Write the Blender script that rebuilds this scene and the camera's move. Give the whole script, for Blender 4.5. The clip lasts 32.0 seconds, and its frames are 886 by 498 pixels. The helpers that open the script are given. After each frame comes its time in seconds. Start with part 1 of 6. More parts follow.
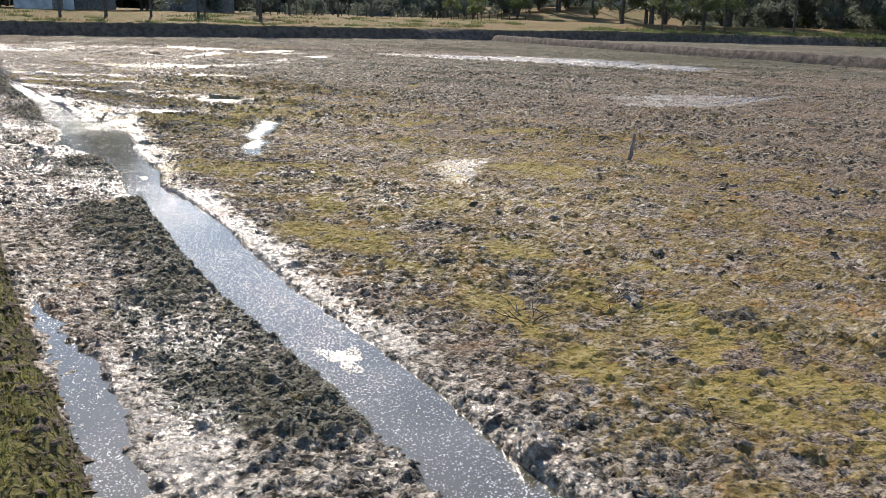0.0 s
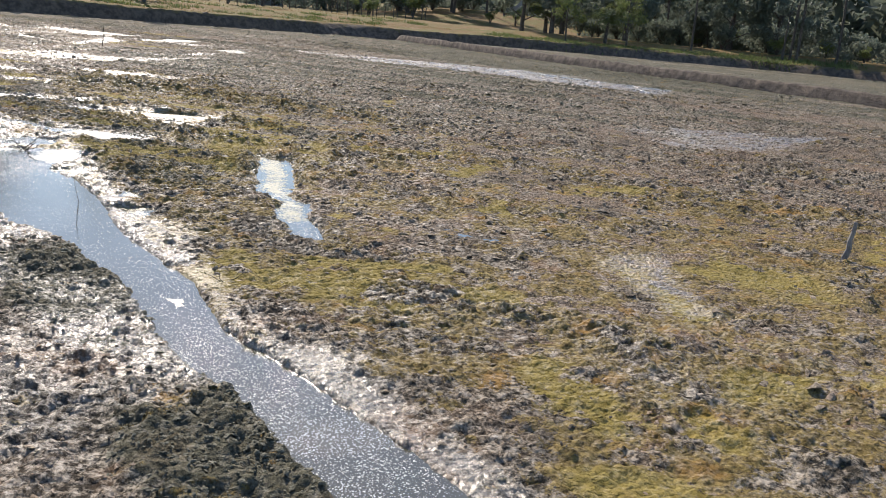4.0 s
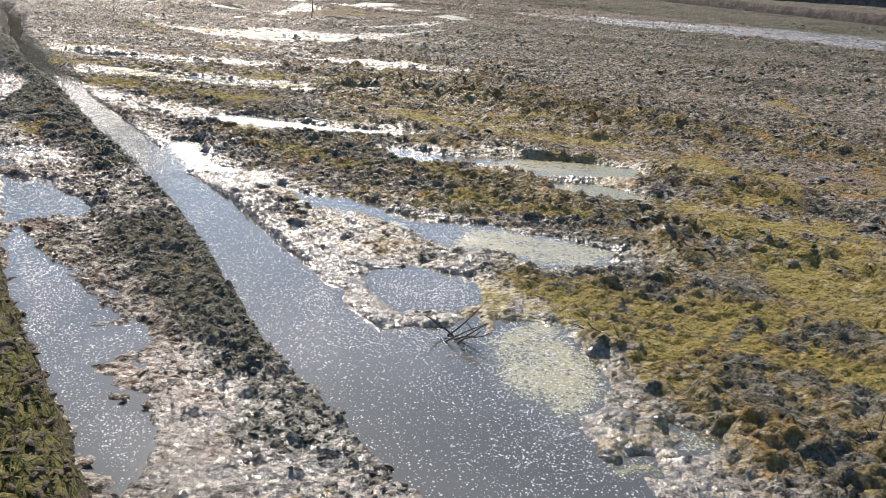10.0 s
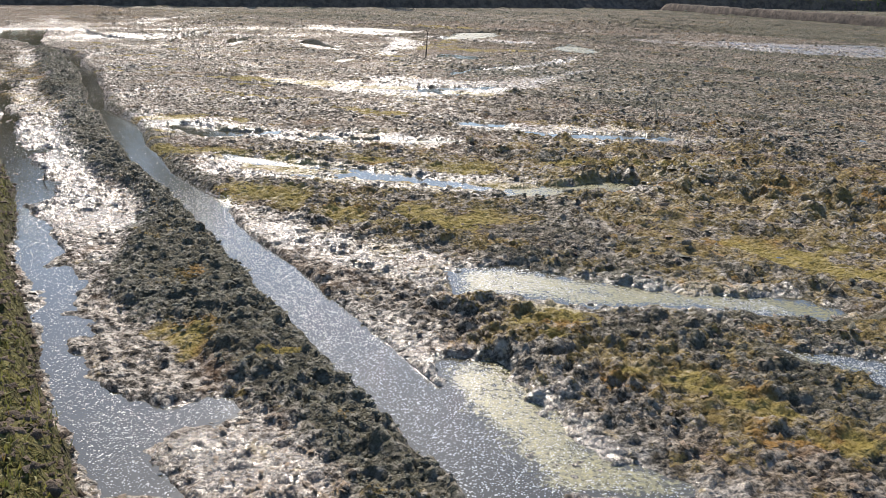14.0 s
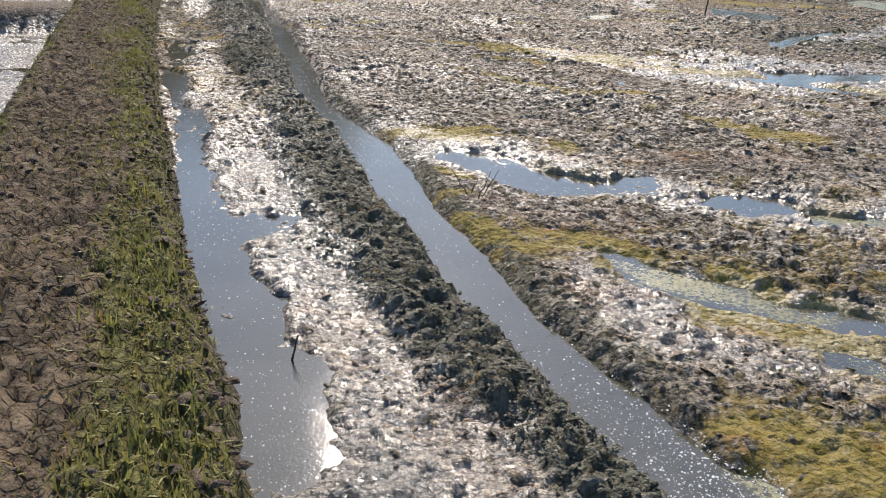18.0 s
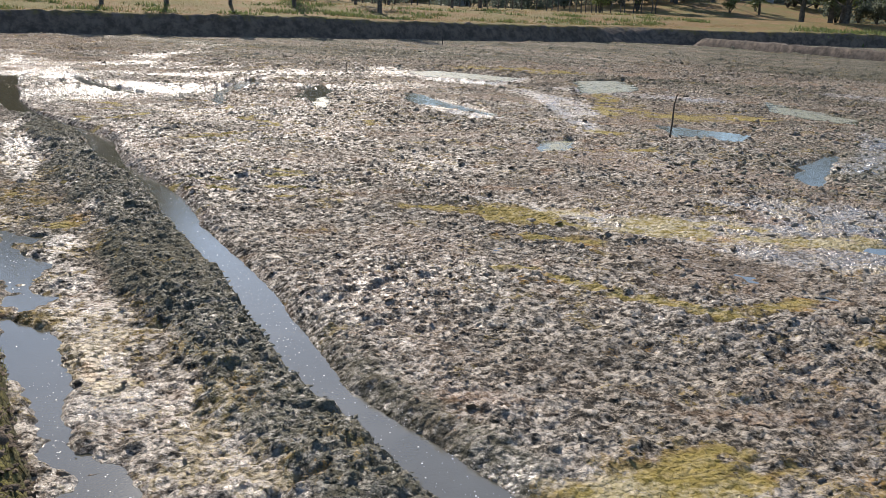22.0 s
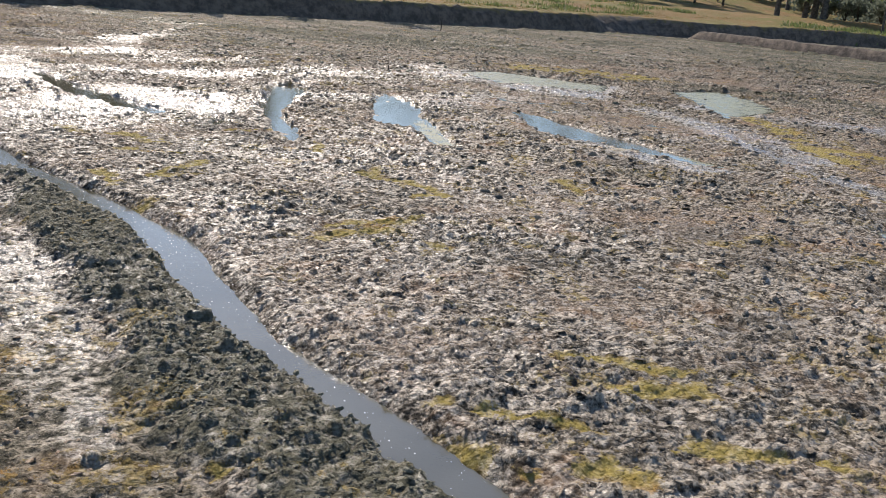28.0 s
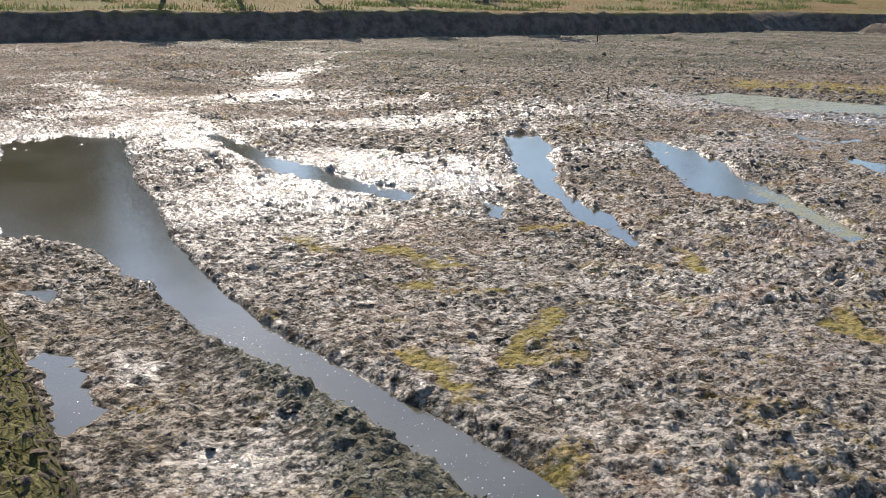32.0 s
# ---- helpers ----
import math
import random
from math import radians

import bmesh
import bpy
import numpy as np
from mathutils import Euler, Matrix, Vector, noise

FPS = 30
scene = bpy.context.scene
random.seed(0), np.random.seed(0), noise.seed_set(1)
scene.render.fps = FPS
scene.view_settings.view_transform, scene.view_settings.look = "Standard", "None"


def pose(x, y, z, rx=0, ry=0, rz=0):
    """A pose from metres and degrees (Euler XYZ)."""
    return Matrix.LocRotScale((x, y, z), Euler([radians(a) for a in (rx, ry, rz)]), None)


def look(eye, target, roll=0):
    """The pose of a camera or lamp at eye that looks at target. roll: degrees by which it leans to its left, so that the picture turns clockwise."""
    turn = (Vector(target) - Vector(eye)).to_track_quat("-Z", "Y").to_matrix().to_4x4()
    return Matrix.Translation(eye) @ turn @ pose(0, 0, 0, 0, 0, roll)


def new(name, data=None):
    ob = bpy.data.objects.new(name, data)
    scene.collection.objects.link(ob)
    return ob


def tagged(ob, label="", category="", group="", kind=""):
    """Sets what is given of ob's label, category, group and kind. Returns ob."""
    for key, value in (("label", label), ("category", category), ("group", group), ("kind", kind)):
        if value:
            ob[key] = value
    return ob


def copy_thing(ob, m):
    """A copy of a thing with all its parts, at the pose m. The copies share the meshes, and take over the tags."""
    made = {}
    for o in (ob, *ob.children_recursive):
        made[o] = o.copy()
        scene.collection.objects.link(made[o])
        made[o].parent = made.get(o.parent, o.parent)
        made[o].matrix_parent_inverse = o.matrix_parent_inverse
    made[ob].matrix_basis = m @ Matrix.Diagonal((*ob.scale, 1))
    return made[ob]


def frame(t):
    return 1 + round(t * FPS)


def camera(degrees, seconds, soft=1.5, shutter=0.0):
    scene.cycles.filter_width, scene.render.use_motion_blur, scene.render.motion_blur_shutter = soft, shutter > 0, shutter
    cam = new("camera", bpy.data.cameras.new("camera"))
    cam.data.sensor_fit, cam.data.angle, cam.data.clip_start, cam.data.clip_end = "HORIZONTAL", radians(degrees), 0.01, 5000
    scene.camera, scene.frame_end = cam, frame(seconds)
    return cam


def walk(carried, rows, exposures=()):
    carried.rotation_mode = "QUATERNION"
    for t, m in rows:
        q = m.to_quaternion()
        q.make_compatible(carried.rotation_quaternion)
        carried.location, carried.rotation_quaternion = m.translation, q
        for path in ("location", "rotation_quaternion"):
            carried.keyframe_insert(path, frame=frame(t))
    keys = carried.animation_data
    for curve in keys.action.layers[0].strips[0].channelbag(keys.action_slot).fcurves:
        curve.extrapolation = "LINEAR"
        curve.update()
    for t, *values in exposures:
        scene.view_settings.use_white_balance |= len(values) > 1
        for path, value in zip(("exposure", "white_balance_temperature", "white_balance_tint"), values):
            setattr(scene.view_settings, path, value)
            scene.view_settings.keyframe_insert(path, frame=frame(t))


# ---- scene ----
cam = camera(55.9, 32.0, 0.6)
PATH = [
    (0, (0.085, 0.027, 1.866), (0.063, 1.956, 1.337), 1.3),
    (0.5, (-0.118, 0.533, 1.919), (-0.089, 2.451, 1.353), 1.3),
    (1, (-0.41, 1.011, 1.916), (-0.359, 2.935, 1.374), 1.6),
    (1.5, (-0.742, 1.488, 1.948), (-0.554, 3.382, 1.335), 4.0),
    (2, (-1.085, 2.017, 1.949), (-0.878, 3.909, 1.334), 6.9),
    (2.5, (-1.548, 2.511, 1.939), (-1.272, 4.417, 1.401), 6.2),
    (3, (-1.933, 3.056, 1.9), (-1.729, 4.959, 1.317), 5.9),
    (3.5, (-2.317, 3.58, 1.968), (-2.059, 5.49, 1.433), 6.0),
    (5.5, (-3.433, 6.106, 1.844), (-3.098, 8.011, 1.333), 4.1),
    (6, (-3.771, 6.589, 1.878), (-3.515, 8.5, 1.347), 3.3),
    (6.5, (-4.095, 7.217, 1.909), (-3.756, 9.11, 1.358), 2.7),
    (7, (-4.343, 7.731, 1.898), (-4.124, 9.595, 1.206), 2.7),
    (7.5, (-4.604, 8.253, 1.893), (-4.441, 10.152, 1.287), 5.8),
    (8, (-4.96, 8.816, 1.933), (-4.868, 10.733, 1.373), 4.1),
    (8.5, (-5.315, 9.429, 1.929), (-5.365, 11.352, 1.382), 3.6),
    (9, (-5.722, 9.928, 1.878), (-5.676, 11.865, 1.385), 3.8),
    (9.5, (-6.046, 10.42, 1.86), (-6.012, 12.328, 1.262), 2.2),
    (10, (-6.33, 10.937, 1.88), (-6.34, 12.828, 1.228), 3.4),
    (10.5, (-6.748, 11.524, 1.867), (-6.69, 13.415, 1.218), 3.1),
    (11, (-7.09, 12.081, 1.871), (-7.006, 13.947, 1.157), 2.1),
    (11.5, (-7.504, 12.616, 1.877), (-7.214, 14.514, 1.315), 4.4),
    (12, (-7.811, 13.141, 1.898), (-7.552, 14.996, 1.197), 3.9),
    (12.5, (-8.047, 13.629, 1.983), (-7.849, 15.484, 1.263), 5.0),
    (13, (-8.378, 14.122, 1.964), (-8.028, 15.977, 1.303), 4.3),
    (13.5, (-8.682, 14.639, 1.89), (-8.596, 16.523, 1.225), 1.6),
    (14, (-8.98, 15.149, 1.958), (-9.093, 17.049, 1.343), 1.3),
    (14.5, (-9.424, 15.669, 1.963), (-9.463, 17.567, 1.332), 1.5),
    (15, (-9.844, 16.218, 1.955), (-10.028, 18.079, 1.245), 0.0),
    (15.5, (-10.188, 16.651, 2.082), (-10.475, 18.53, 1.461), 2.6),
    (17.5, (-11.694, 19.388, 1.864), (-11.901, 21.259, 1.188), 3.7),
    (18, (-12.068, 19.883, 1.825), (-12.455, 21.69, 1.06), 2.2),
    (18.2, (-12.21, 20.064, 1.82), (-12.588, 21.889, 1.093), 2.4),
    (18.5, (-12.432, 20.293, 1.812), (-12.653, 22.152, 1.109), 3.5),
    (19, (-12.752, 20.692, 1.811), (-12.874, 22.568, 1.128), 2.3),
    (19.5, (-13.067, 21.155, 1.915), (-13.302, 23.045, 1.302), 2.5),
    (20, (-13.444, 21.571, 1.877), (-13.506, 23.492, 1.323), 4.3),
    (20.5, (-13.748, 22.076, 1.819), (-13.737, 23.98, 1.207), 2.8),
    (21, (-14.016, 22.581, 1.849), (-13.921, 24.482, 1.235), 2.8),
    (21.5, (-14.303, 23.118, 1.89), (-13.963, 25.023, 1.386), 3.3),
    (22, (-14.576, 23.616, 1.892), (-14.544, 25.537, 1.338), 2.2),
    (22.5, (-14.934, 24.035, 1.882), (-14.945, 25.975, 1.394), 4.7),
    (23, (-15.246, 24.433, 1.92), (-15.161, 26.364, 1.407), 3.9),
    (23.5, (-15.448, 24.881, 1.943), (-15.294, 26.778, 1.329), 3.6),
    (24, (-15.712, 25.261, 1.919), (-15.336, 27.139, 1.344), 4.7),
    (24.5, (-15.997, 25.622, 1.958), (-15.635, 27.492, 1.347), 4.3),
    (25, (-16.271, 26.102, 1.903), (-16.225, 27.993, 1.253), 2.7),
    (25.5, (-16.57, 26.565, 1.881), (-16.575, 28.486, 1.322), 2.8),
    (27.5, (-17.575, 28.683, 1.892), (-17.194, 30.575, 1.368), 5.2),
    (28, (-17.834, 29.116, 1.88), (-17.616, 31.013, 1.287), 4.6),
    (28.5, (-18.13, 29.551, 1.828), (-17.808, 31.45, 1.292), 4.3),
    (29, (-18.387, 30.007, 1.855), (-17.96, 31.874, 1.281), 2.0),
    (29.5, (-18.614, 30.556, 1.903), (-18.269, 32.425, 1.28), 0.4),
    (30, (-18.899, 31.035, 1.912), (-18.442, 32.908, 1.381), 2.7),
    (30.5, (-19.149, 31.532, 1.88), (-18.828, 33.439, 1.371), 1.2),
    (31, (-19.413, 32.046, 1.93), (-19.267, 33.979, 1.438), 1.2),
    (31.5, (-19.742, 32.449, 1.933), (-19.546, 34.376, 1.433), 1.4),
    (32, (-19.997, 32.911, 1.862), (-20.021, 34.824, 1.278), 0.7),
]
walk(cam, [(t, look(eye, target, roll)) for t, eye, target, roll in PATH],
     [(0.0, 0.47), (9.0, 0.43), (15.0, 0.42), (21.0, 0.44), (25.0, 0.53), (28.0, 0.53), (32.0, 0.54)])

# ---- world, sun ----
SUN_EL, SUN_AZ = radians(37), radians(16)          # sun ahead, a little left of +y
world = bpy.data.worlds.new("sky")
scene.world = world
world.use_nodes = True
wn = world.node_tree
wn.nodes.clear()
sky = wn.nodes.new("ShaderNodeTexSky")
sky.sky_type, sky.sun_disc = "NISHITA", False
sky.sun_elevation, sky.sun_rotation = SUN_EL, -SUN_AZ
sky.dust_density, sky.air_density, sky.ozone_density = 0.4, 1.0, 3.0
bgn = wn.nodes.new("ShaderNodeBackground")
bgn.inputs["Strength"].default_value = 0.122
wout = wn.nodes.new("ShaderNodeOutputWorld")
wn.links.new(sky.outputs[0], bgn.inputs[0])
wn.links.new(bgn.outputs[0], wout.inputs[0])
sun = new("sun", bpy.data.lights.new("sun", "SUN"))
sun.data.energy, sun.data.angle, sun.data.color = 5.0, radians(0.6), (1.0, 0.885, 0.765)
sun.matrix_basis = look((-math.sin(SUN_AZ) * 50, math.cos(SUN_AZ) * 50, math.tan(SUN_EL) * 50), (0, 0, 0))

# ---- plan: s runs along the bund that the camera follows, r to its right ----
DX, DY, NX, NY = -0.519, 0.8548, 0.8548, 0.519


def xy(s, r):
    return s * DX + r * NX, s * DY + r * NY


def at(s, r, z=0.0, turn=0.0):
    x, y = xy(s, r)
    return pose(x, y, z, 0, 0, turn)


HEAD = math.degrees(math.atan2(-DX, DY))            # turns an object's y axis along s


# ---- noise on arrays ----
def hash2(ix, iy, k):
    h = (ix.astype(np.int64) * 374761393 + iy.astype(np.int64) * 668265263 + k * 974634533) & 0xFFFFFFFF
    h = ((h ^ (h >> 13)) * 1274126177) & 0xFFFFFFFF
    h = ((h ^ (h >> 15)) * 2246822519) & 0xFFFFFFFF
    return (h ^ (h >> 16)) / 4294967296.0


def vnoise(x, y, k):
    ix, iy = np.floor(x), np.floor(y)
    fx, fy = x - ix, y - iy
    fx, fy = fx * fx * (3 - 2 * fx), fy * fy * (3 - 2 * fy)
    a, b = hash2(ix, iy, k), hash2(ix + 1, iy, k)
    c, d = hash2(ix, iy + 1, k), hash2(ix + 1, iy + 1, k)
    return 2 * ((a + (b - a) * fx) * (1 - fy) + (c + (d - c) * fx) * fy) - 1


def fbm(x, y, k, octaves=4):
    out, amp = 0, 0.55
    for i in range(octaves):
        out = out + amp * vnoise(x + 17.3 * i, y - 9.1 * i, k + i)
        x, y, amp = x * 2.07, y * 2.07, amp * 0.5
    return out


def cells(x, y, k):
    """Nearest two jittered cell points: distances and the nearest one's own number."""
    ix, iy = np.floor(x), np.floor(y)
    f1, f2, own = np.full(x.shape, 9.0), np.full(x.shape, 9.0), np.zeros(x.shape)
    for dx in (-1, 0, 1):
        for dy in (-1, 0, 1):
            cx, cy = ix + dx, iy + dy
            d = (cx + hash2(cx, cy, k) - x) ** 2 + (cy + hash2(cx, cy, k + 7) - y) ** 2
            near = d < f1
            f2 = np.where(near, f1, np.minimum(f2, d))
            own = np.where(near, hash2(cx, cy, k + 13), own)
            f1 = np.where(near, d, f1)
    return np.sqrt(f1), np.sqrt(f2), own


def step(a, b, x):
    t = np.clip((x - a) / (b - a), 0, 1)
    return t * t * (3 - 2 * t)


def clod(x, y, size, k):
    """Lumps of turned mud: domes of many heights with creases between them, 0 to 1."""
    f1, f2, own = cells(x / size, y / size, k)
    return own ** 1.6 * np.sqrt(np.clip(1 - (f1 / 0.8) ** 2, 0, 1))


# ---- materials ----
def material(name, rough=0.6, spec=0.5):
    m = bpy.data.materials.new(name)
    m.use_nodes = True
    nt = m.node_tree
    return m, nt, nt.nodes["Principled BSDF"]


class Nodes:
    def __init__(self, nt):
        self.nt = nt
        self.co = nt.nodes.new("ShaderNodeNewGeometry").outputs["Position"]

    def put(self, socket, value):
        if isinstance(value, bpy.types.NodeSocket):
            self.nt.links.new(value, socket)
        else:
            socket.default_value = value

    def noise(self, scale, detail=4, rough=0.55, co=None):
        n = self.nt.nodes.new("ShaderNodeTexNoise")
        n.inputs["Scale"].default_value, n.inputs["Detail"].default_value, n.inputs["Roughness"].default_value = scale, detail, rough
        self.nt.links.new(co or self.co, n.inputs["Vector"])
        return n.outputs["Fac"]

    def voronoi(self, scale, feature="F1", bend=0.0):
        n = self.nt.nodes.new("ShaderNodeTexVoronoi")
        n.feature = feature
        n.inputs["Scale"].default_value = scale
        co = self.co
        if bend:                                      # uneven cells
            w = self.nt.nodes.new("ShaderNodeTexNoise")
            w.inputs["Scale"].default_value = scale * 0.8
            self.nt.links.new(co, w.inputs["Vector"])
            v = self.nt.nodes.new("ShaderNodeVectorMath")
            v.operation = "MULTIPLY_ADD"
            self.nt.links.new(w.outputs["Color"], v.inputs[0])
            v.inputs[1].default_value = (bend, bend, bend)
            self.nt.links.new(co, v.inputs[2])
            co = v.outputs[0]
        self.nt.links.new(co, n.inputs["Vector"])
        return n.outputs["Distance"]

    def attr(self, name):
        n = self.nt.nodes.new("ShaderNodeAttribute")
        n.attribute_name = name
        return n.outputs["Fac"]

    def random(self):
        return self.nt.nodes.new("ShaderNodeObjectInfo").outputs["Random"]

    def island(self):
        return self.nt.nodes.new("ShaderNodeNewGeometry").outputs["Random Per Island"]

    def ramp(self, fac, a, b, lo=0.0, hi=1.0):
        n = self.nt.nodes.new("ShaderNodeMapRange")
        n.interpolation_type = "SMOOTHSTEP"
        self.put(n.inputs["Value"], fac)
        for i, v in zip(("From Min", "From Max", "To Min", "To Max"), (a, b, lo, hi)):
            self.put(n.inputs[i], v)
        return n.outputs["Result"]

    def math(self, op, a, b=0.0):
        n = self.nt.nodes.new("ShaderNodeMath")
        n.operation = op
        self.put(n.inputs[0], a)
        self.put(n.inputs[1], b)
        return n.outputs[0]

    def mix(self, fac, a, b):
        n = self.nt.nodes.new("ShaderNodeMix")
        n.data_type = "RGBA"
        self.put(n.inputs[0], fac)
        for i, v in ((6, a), (7, b)):
            self.put(n.inputs[i], v if isinstance(v, bpy.types.NodeSocket) else (*v, 1.0))
        return n.outputs[2]

    def bump(self, height, strength, distance, under=None):
        n = self.nt.nodes.new("ShaderNodeBump")
        self.put(n.inputs["Strength"], strength)
        n.inputs["Distance"].default_value = distance
        self.nt.links.new(height, n.inputs["Height"])
        if under:
            self.nt.links.new(under, n.inputs["Normal"])
        return n.outputs["Normal"]


def mud_material():
    m, nt, b = material("wet_mud")
    n = Nodes(nt)
    algae, wet, dry = n.attr("algae"), n.attr("wet"), n.attr("pale")
    big, mid, fine = n.noise(0.7, 5), n.noise(16, 5, 0.62), n.noise(60, 4, 0.6)
    grey = n.mix(n.ramp(n.math("ADD", n.math("MULTIPLY", mid, 0.65), n.math("MULTIPLY", fine, 0.35)), 0.42, 0.58), (0.042, 0.037, 0.029), (0.41, 0.350, 0.270))
    brown = n.mix(n.ramp(fine, 0.35, 0.7), (0.090, 0.066, 0.047), (0.43, 0.335, 0.250))
    col = n.mix(n.ramp(n.math("ADD", big, n.math("MULTIPLY", dry, 0.35)), 0.45, 0.75), grey, brown)
    col = n.mix(n.ramp(n.noise(1.7, 3), 0.55, 0.72, 0.0, 0.6), col, n.mix(fine, (0.16, 0.095, 0.055), (0.42, 0.26, 0.15)))
    col = n.mix(n.ramp(n.noise(1.05, 4), 0.52, 0.66, 0.0, 0.6), col, n.mix(fine, (0.035, 0.031, 0.024), (0.14, 0.12, 0.092)))
    col = n.mix(n.ramp(n.math("MULTIPLY", dry, -1.0), 0.1, 0.7, 0.0, 0.80), col, n.mix(fine, (0.050, 0.052, 0.035), (0.190, 0.182, 0.128)))
    green = n.mix(n.ramp(n.noise(28, 3), 0.35, 0.65), (0.135, 0.098, 0.036), (0.35, 0.262, 0.094))
    green = n.mix(n.ramp(n.noise(2.3, 3), 0.55, 0.7), green, (0.36, 0.205, 0.055))
    green = n.mix(n.ramp(algae, 0.55, 1.0, 0.0, 0.7), green, n.mix(n.noise(35, 3), (0.26, 0.208, 0.048), (0.47, 0.378, 0.090)))
    cover = n.math("ADD", algae, n.math("MULTIPLY", n.math("ADD", n.math("SUBTRACT", n.noise(12, 7, 0.8), 0.5), n.math("SUBTRACT", n.noise(2.6, 4, 0.6), 0.5)), 2.8))
    cover = n.ramp(cover, 0.40, 0.60)
    n.put(b.inputs["Base Color"], n.mix(n.math("MULTIPLY", cover, 0.8), col, green))
    gloss = n.math("ADD", wet, n.math("MULTIPLY", n.math("SUBTRACT", n.noise(16, 8, 0.72), 0.5), 2.4))
    rough = n.ramp(gloss, 0.1, 0.95, 0.85, 0.24)
    n.put(b.inputs["Roughness"], n.math("MAXIMUM", rough, n.math("MULTIPLY", cover, 0.5)))
    n.put(b.inputs["Specular IOR Level"], n.ramp(gloss, 0.15, 0.85, 0.1, 1.0))
    h = n.math("ADD", fine, n.math("MULTIPLY", n.noise(170, 3), 0.4))
    lump = n.math("SUBTRACT", 1.0, n.voronoi(26, "F1", 0.035))
    under = n.bump(n.noise(24, 5, 0.7), 0.7, 0.025, n.bump(lump, 1.0, 0.035))
    n.put(b.inputs["Normal"], n.bump(h, n.ramp(gloss, 0.5, 1.0, 1.0, 0.75), 0.015, under))
    slick = n.math("MULTIPLY", n.ramp(gloss, 0.55, 1.0, 0.0, 0.5), n.math("SUBTRACT", 1.0, cover))     # the film of water on wet mud
    n.put(b.inputs["Coat Weight"], slick)
    b.inputs["Coat Roughness"].default_value = 0.24
    b.inputs["Coat IOR"].default_value = 1.45
    n.put(b.inputs["Coat Normal"], n.bump(n.noise(40, 5, 0.7), 0.9, 0.016))
    return m


def water_material():
    m, nt, b = material("muddy_water")
    n = Nodes(nt)
    scum = n.ramp(n.math("ADD", n.math("MULTIPLY", n.attr("scum"), 0.85), n.math("MULTIPLY", n.math("ADD", n.math("SUBTRACT", n.noise(4.5, 8, 0.85), 0.5), n.math("SUBTRACT", n.noise(38, 3, 0.7), 0.5)), 2.0)), 0.40, 0.95, 0.0, 0.8)
    film = n.ramp(n.noise(45, 4, 0.7), 0.42, 0.6)
    base = n.mix(n.ramp(n.noise(1.1, 3), 0.35, 0.65), (0.066, 0.060, 0.037), (0.092, 0.086, 0.062))
    algae = n.mix(film, (0.15, 0.142, 0.065), (0.33, 0.305, 0.120))
    n.put(b.inputs["Base Color"], n.mix(scum, base, algae))
    n.put(b.inputs["Roughness"], n.ramp(scum, 0, 1, 0.06, 0.5))
    n.put(b.inputs["Specular IOR Level"], n.ramp(scum, 0, 1, 0.5, 0.22))
    b.inputs["IOR"].default_value = 1.9
    n.put(b.inputs["Normal"], n.bump(n.noise(70, 2), 0.22, 0.004, n.bump(n.noise(12, 2), 0.05, 0.01)))
    return m


def soil_material():
    m, nt, b = material("bund_soil")
    n = Nodes(nt)
    damp, grassy = n.attr("damp"), n.attr("grassy")
    col = n.mix(n.ramp(n.noise(9, 5), 0.35, 0.65), (0.068, 0.052, 0.035), (0.20, 0.150, 0.098))
    col = n.mix(n.ramp(n.noise(60, 4), 0.4, 0.7, 0, 0.5), col, (0.12, 0.09, 0.06))
    moss = n.mix(n.ramp(n.noise(30, 4), 0.35, 0.65), (0.075, 0.070, 0.026), (0.185, 0.168, 0.058))
    cover = n.ramp(n.math("ADD", grassy, n.math("MULTIPLY", n.math("SUBTRACT", n.noise(7, 5, 0.7), 0.5), 1.2)), 0.4, 0.7)
    col = n.mix(cover, col, moss)
    col = n.mix(damp, col, (0.065, 0.054, 0.043))
    n.put(b.inputs["Base Color"], col)
    n.put(b.inputs["Roughness"], n.ramp(damp, 0, 1, 0.92, 0.7))
    b.inputs["Specular IOR Level"].default_value = 0.2
    n.put(b.inputs["Normal"], n.bump(n.noise(110, 4, 0.65), 0.8, 0.012, n.bump(n.noise(28, 4), 0.8, 0.03, n.bump(n.ramp(n.voronoi(17, "DISTANCE_TO_EDGE"), 0.0, 0.12), 0.9, 0.02))))
    return m


def bank_material():
    m, nt, b = material("bank_earth")
    n = Nodes(nt)
    col = n.mix(n.ramp(n.noise(2.2, 7, 0.7), 0.35, 0.65), (0.068, 0.056, 0.048), (0.165, 0.132, 0.106))
    lip = n.ramp(n.math("ADD", n.attr("grassy"), n.math("MULTIPLY", n.math("SUBTRACT", n.noise(1.8, 6, 0.75), 0.5), 1.3)), 0.45, 0.75)
    col = n.mix(lip, col, n.mix(n.noise(6, 5), (0.14, 0.095, 0.050), (0.15, 0.135, 0.050)))
    n.put(b.inputs["Base Color"], col)
    b.inputs["Roughness"].default_value = 0.9
    b.inputs["Specular IOR Level"].default_value = 0.2
    n.put(b.inputs["Normal"], n.bump(n.noise(5, 7, 0.7), 0.8, 0.12))
    return m


